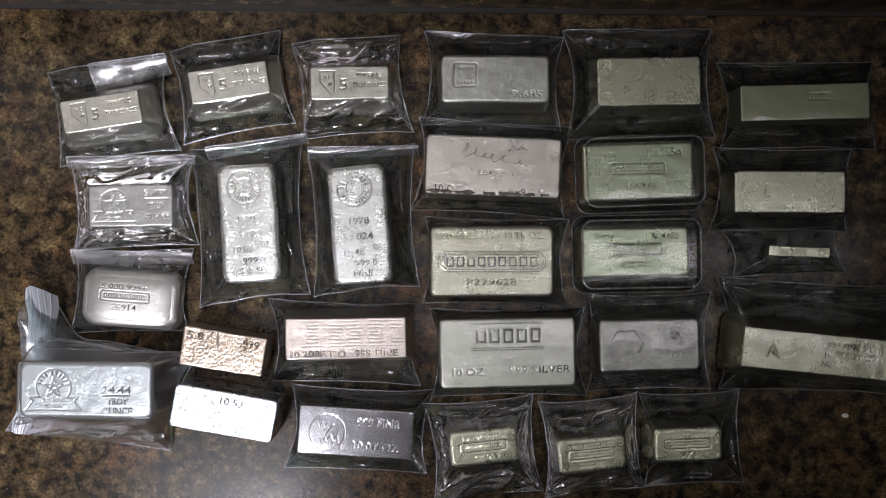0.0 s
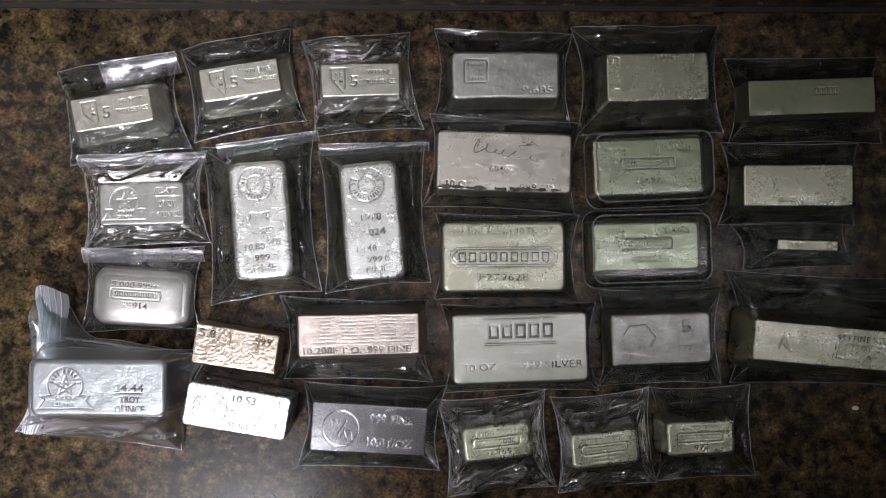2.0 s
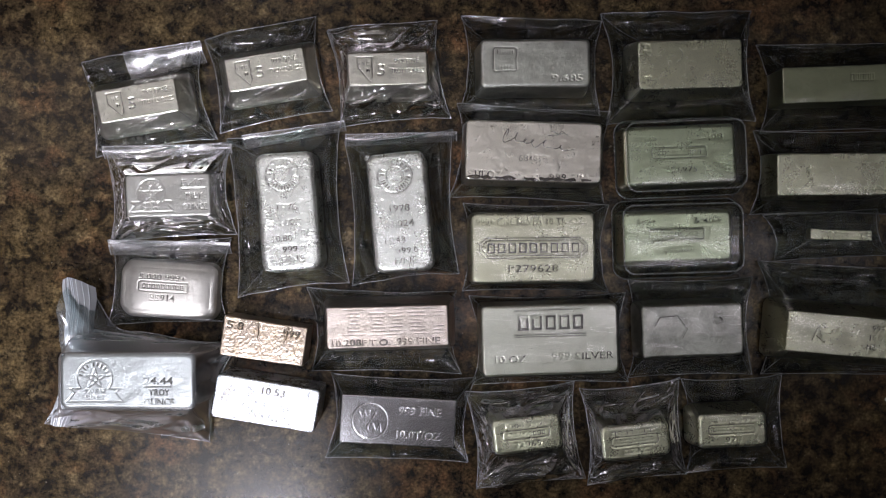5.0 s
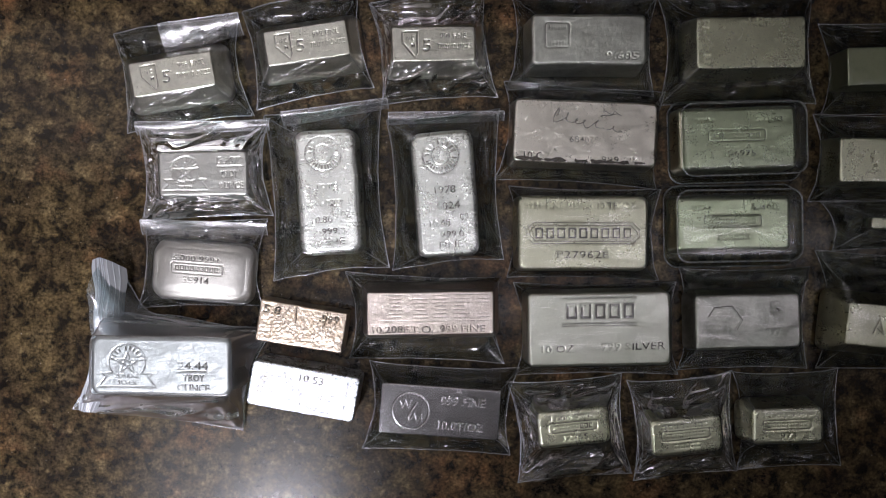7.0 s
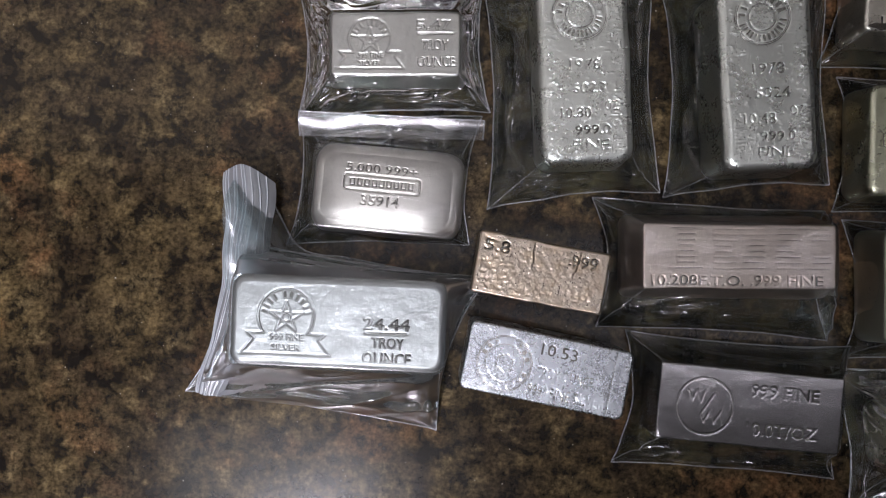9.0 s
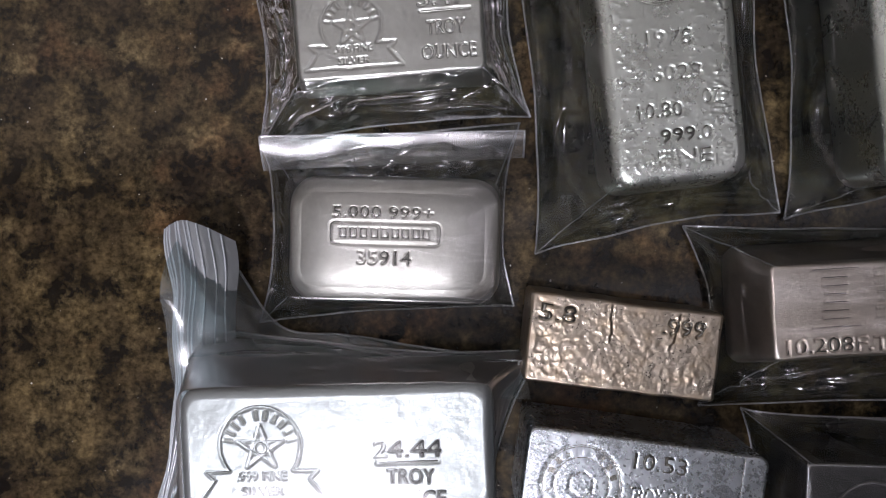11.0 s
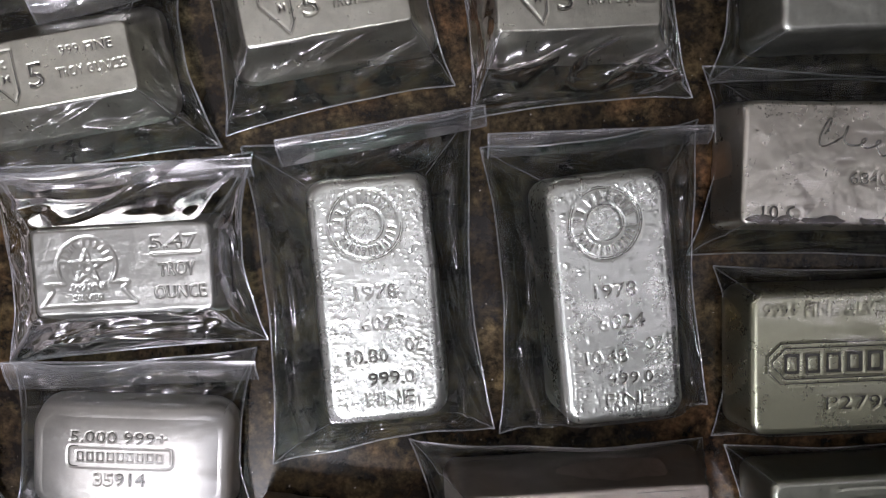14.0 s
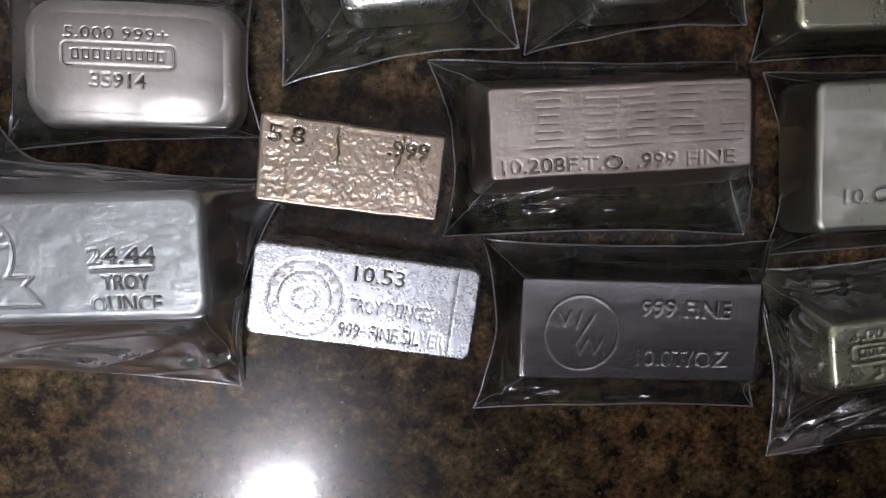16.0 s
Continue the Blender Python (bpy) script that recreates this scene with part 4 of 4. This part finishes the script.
for key, x, y, wide, deep, turn, spots, number in (("c1", 0.1051, 0.0421, 0.0596, 0.0313, 2.2, (0.1085, 0.0421), "256975"), ("c2", 0.1037, -0.0013, 0.0583, 0.0275, 1.4, (0.1069, -0.0021), "")):
    b = ingot(key, x, y, wide, deep, 0.0132, turn, "straw", "satin silver bar with a framed stamp in a clear case", taper=0.0012, radius=0.0030, edge=0.0022, lumps=0.0001)
    stamp(b, "999+", -0.0165, deep * 0.30, 0.0105, 0.0026, False)
    stamp(b, "5.400" if number == "" else "5.000", 0.0160, deep * 0.30, 0.0140, 0.0028, False)
    frame_line(b, -0.0005, 0.0015, 0.0290, 0.0056, 0.0012, dark=False)
    marks(b, -0.0005, 0.0015, 0.0240, 0.0024, 9, False)
    marks(b, 0.0, -deep * 0.24, 0.0165, 0.0026, 6, False) if number == "" else stamp(b, number, 0.0005, -deep * 0.24, 0.0170, 0.0030, False)
    tray(*spots, 0.0700, 0.0425, turn, 0.0152)

b = ingot("f5", 0.1104, -0.0507, 0.0532, 0.0276, 0.0159, 1.7, "slate", "dark stained grey silver bar stamped with a five", taper=0.0018, radius=0.0026, edge=0.0016, lumps=0.0002)
stamp(b, "5", 0.0135, 0.0065, 0.0055, 0.0070)
stamp(b, "999", 0.0125, -0.0055, 0.0075, 0.0038)
line(b, [(-0.0200, 0.0030), (-0.0170, 0.0075), (-0.0080, 0.0080), (-0.0030, 0.0010), (-0.0060, -0.0040)], "stamped_scroll", thick=0.0003)
bagged("f5", (0.1144, -0.0507), (0.0687, 0.0539), 0.9, 0.001, CLEAR, lips=(0.006, 0.002))

b = ingot("r1", 0.1923, 0.0788, 0.0687, 0.0187, 0.0173, 2.0, "moss", "long dark olive-toned silver bar", taper=0.0, radius=0.0007, edge=0.0005)
marks(b, 0.0080, 0.0030, 0.0130, 0.0040, 5)
bagged("r1", (0.1962, 0.0799), (0.0879, 0.0486), 0.6, -0.002, CLEAR, lips=(0.005, 0.003))
b = ingot("r2", 0.1846, 0.0311, 0.0593, 0.0222, 0.0173, 0.0, "olive", "greenish pale silver bar with a line of small stamping", taper=0.0015, radius=0.0016, edge=0.0008)
stamp(b, "SILVER 10 TROY OUNCES", 0.0090, -0.0075, 0.0380, 0.0022)
line(b, [(-0.0140, -0.0020), (-0.0125, 0.0050), (-0.0115, -0.0020)], thick=0.00014)
bagged("r2", (0.1874, 0.0334), (0.0781, 0.0460), -0.3, 0.002, CLEAR, lips=(0.006, 0.004))
b = ingot("r3", 0.1962, -0.0008, 0.0338, 0.0053, 0.0055, -2.5, "olive", "tiny narrow silver bar in a crumpled bag", taper=0.0004, radius=0.0006, edge=0.0004)
marks(b, -0.004, 0.0, 0.016, 0.0018, 7)
ring_line(b, 0.0125, 0.0, 0.0016, thick=0.00012)
bagged("r3", (0.1896, -0.0007), (0.0640, 0.0260), 2.6, -0.005, "small crumpled clear bag with a tiny silver bar", lips=(0.004, 0.003), crease=1.6)
b = ingot("r4", 0.2081, -0.0556, 0.0984, 0.0214, 0.0191, -5.5, "straw", "long pale silver bar with sloping sides and faint stamping", taper=0.0055, radius=0.0012, edge=0.0008)
stamp(b, "999 FINE SILVER", 0.0120, 0.0050, 0.0330, 0.0034)
stamp(b, "10.0 TROY OZ.", 0.0090, 0.0000, 0.0290, 0.0034)
stamp(b, "NO", -0.0040, -0.0050, 0.0055, 0.0034)
line(b, [(-0.0360, -0.0040), (-0.0330, 0.0040), (-0.0300, -0.0040), (-0.0340, -0.0010)], "stamped_scroll", thick=0.0003)
bagged("r4", (0.2106, -0.0480), (0.1160, 0.0623), -2.2, -0.004, CLEAR, power=1.12, lips=(0.007, 0.003))

for key, x, y, turn, height, number in (("e3a", 0.0223, -0.1046, 6.3, 0.0168, "32965"), ("e3b", 0.0797, -0.1087, 5.9, 0.0168, ""), ("e3c", 0.1305, -0.1031, 1.9, 0.0182, "973")):
    b = ingot(key, x, y, 0.0358, 0.0180, height, turn, "olive", "small rounded three ounce silver bar with a framed stamp", taper=0.0022, radius=0.0030, edge=0.0018, lumps=0.00010)
    if key != "e3b":
        stamp(b, "3.000 999+", -0.0005, 0.0052, 0.0245, 0.0026)
    else:
        marks(b, -0.0005, 0.0052, 0.0245, 0.0024, 8)
    frame_line(b, -0.0005, 0.0006, 0.0245, 0.0048, 0.0012)
    marks(b, -0.0005, 0.0006, 0.0205, 0.0024, 9)
    stamp(b, number, 0.0000, -0.0048, 0.0028 * len(number), 0.0030) if number else marks(b, 0.0, -0.0048, 0.014, 0.0026, 5)
bagged("e3a", (0.0232, -0.1088), (0.0606, 0.0543), 4.6, -0.002, CLEAR, lips=(0.006, 0.003))
bagged("e3b", (0.0826, -0.1076), (0.0551, 0.0538), 5.6, 0.001, CLEAR, lips=(0.008, 0.003))
bagged("e3c", (0.1385, -0.1038), (0.0556, 0.0523), 2.3, -0.001, CLEAR, lips=(0.006, 0.003))

for relief in RELIEF.values():
    metal = relief["ob"].data.materials[0]
    for struck_mark, depth in relief["floors"]:
        if metal == SILVER["poured"]:
            struck_mark.data.materials[0] = metal
    finish_bar(relief)

# ---- folded mouths of some bags ----


def flap(root, left, right, deep, low, high, bow):
    """The folded mouth of a bag: a smooth band that rises towards the back."""
    bm = bmesh.new()
    a, e = Vector(left), Vector(right)
    run = e - a
    side = Vector((run.y, -run.x)).normalized()
    cols, rows, bed = 40, 10, []
    for i in range(cols + 1):
        u = i / cols
        row = []
        for j in range(rows + 1):
            v = j / rows
            p = a + run * u + side * deep * v * (1 - 0.25 * u)
            z = high + (low - high) * v + bow * math.sin(v * math.pi) + 0.0007 * noise.noise(Vector((u * 4.0, v * 1.4, left[0] * 900)))
            row.append(bm.verts.new((p.x, p.y, z)))
        bed.append(row)
    for i in range(cols):
        for j in range(rows):
            bm.faces.new((bed[i][j], bed[i + 1][j], bed[i + 1][j + 1], bed[i][j + 1]))
    rims = [[tuple(row[0].co) for row in bed], [tuple(v.co) for v in bed[0]], [tuple(v.co) for v in bed[-1]]]
    band = smooth(part("mouth_flap", bm, FLAP, root, "shiny folded mouth"))
    for rim in rims:
        wire("seam", rim, 0.00025, FILM_EDGE, band, closed=False)


flap(bag_n1, (-0.0098, 0.0236), (0.0302, 0.0298), 0.0130, 0.0040, 0.0100, 0.0010)
flap(bag_e5, (-0.0296, 0.0226), (0.0345, 0.0208), 0.0080, 0.0046, 0.0085, 0.0006)
flap(bag_s5, (-0.0338, 0.0240), (0.0338, 0.0252), 0.0062, 0.0055, 0.0085, 0.0005)
flap(bag_h1, (-0.0225, 0.0400), (0.0312, 0.0478), 0.0065, 0.0052, 0.0095, 0.0010)
flap(bag_h2, (-0.0295, 0.0391), (0.0295, 0.0401), 0.0060, 0.0055, 0.0090, 0.0010)

# ---- the zip bag ----
zip_bag = bagged("s24", (-0.1840, -0.0780), (0.0900, 0.0560), -7.0, 0.010, "clear zip bag round a heavy bar, its ribbed mouth folded up", lips=(0.012, 0.004), crease=1.3, film=ZIP_BAG)


def zip_strip(root, foot, head, wide, rise):
    """The ribbed mouth of the zip bag: a strip that bends up along its length."""
    bm = bmesh.new()
    rows, cols, bed = 24, 16, []
    f, h = Vector(foot), Vector(head)
    run = h - f
    side = Vector((run.y, -run.x)).normalized()
    for i in range(rows + 1):
        u = i / rows
        c = f + run * u + side * 0.004 * math.sin(u * 3.4)
        row = []
        for j in range(cols + 1):
            v = j / cols
            w = wide * (0.60 + 0.60 * u)
            p = c + side * (v * w + 0.0025 * noise.noise(Vector((u * 4, v * 2, 1.0)))) + run.normalized() * 0.0035 * u ** 3 * (math.sin(v * math.pi) - 0.5 * v)
            z = 0.002 + rise * math.sin(v * math.pi * 0.85) * (0.35 + 0.65 * u) + 0.0012 * noise.noise(Vector((u * 6, v * 6, 3.0)))
            row.append(bm.verts.new((p.x, p.y, z)))
        bed.append(row)
    for i in range(rows):
        for j in range(cols):
            bm.faces.new((bed[i][j], bed[i + 1][j], bed[i + 1][j + 1], bed[i][j + 1]))
    ribs = [[tuple(bed[i][j].co) for i in range(rows + 1)] for j in (0, 1, 2, 4, 5, 7, 8, 10, 12, 14)]
    strip = smooth(part("zip_strip", bm, ZIP, root, "ribbed milky zip mouth"))
    for rib in ribs:
        wire("zip_rib", [(x, y, z + 0.0003) for x, y, z in rib], 0.00022, RIB, strip, closed=False)


zip_strip(zip_bag, (-0.0490, -0.0215), (-0.0405, 0.0560), 0.0165, 0.011)


def neck(root):
    """The slack film between the mouth and the bar, drooping to the far end."""
    bm = bmesh.new()
    cols, rows, bed = 48, 14, []
    for i in range(cols + 1):
        x = -0.036 + 0.084 * i / cols
        far = 0.0275 + 0.026 / (1 + math.exp((x + 0.021) * 300)) - 0.10 * max(x, 0.0)
        row = []
        for j in range(rows + 1):
            v = j / rows
            y = 0.0150 + (far - 0.0150) * v - 0.06 * max(x, 0.0)
            z = 0.014 - 0.010 * v + 0.0045 * math.sin(v * 5.2 + x * 60) * v + 0.0022 * noise.noise(Vector((x * 60, y * 110, 2.0)))
            z += 0.0085 * math.exp(-((x + 0.034) / 0.011) ** 2) * math.sin(v * 2.6) + 0.0020 * math.sin(v * 11 - x * 140) * v * (1 - v)
            row.append(bm.verts.new((x, y, max(z, 0.0015))))
        bed.append(row)
    for i in range(cols):
        for j in range(rows):
            bm.faces.new((bed[i][j], bed[i + 1][j], bed[i + 1][j + 1], bed[i][j + 1]))
    rim = [tuple(row[-1].co) for row in bed]
    smooth(part("neck_film", bm, NECK, root))
    wire("seam", rim, 0.0003, FILM_EDGE, root, closed=False)


neck(zip_bag)

crumb = bmesh.new()
bmesh.ops.create_icosphere(crumb, subdivisions=2, radius=1.0)
for v in crumb.verts:
    v.co *= 1 + 0.25 * noise.noise(v.co * 2)
    v.co = (0.2251 + v.co.x * 0.0020, -0.0920 + v.co.y * 0.0012, 0.0007 + v.co.z * 0.0007)
tagged(part("crumb", crumb, WAX), "small white crumb lying on the granite", "crumb")
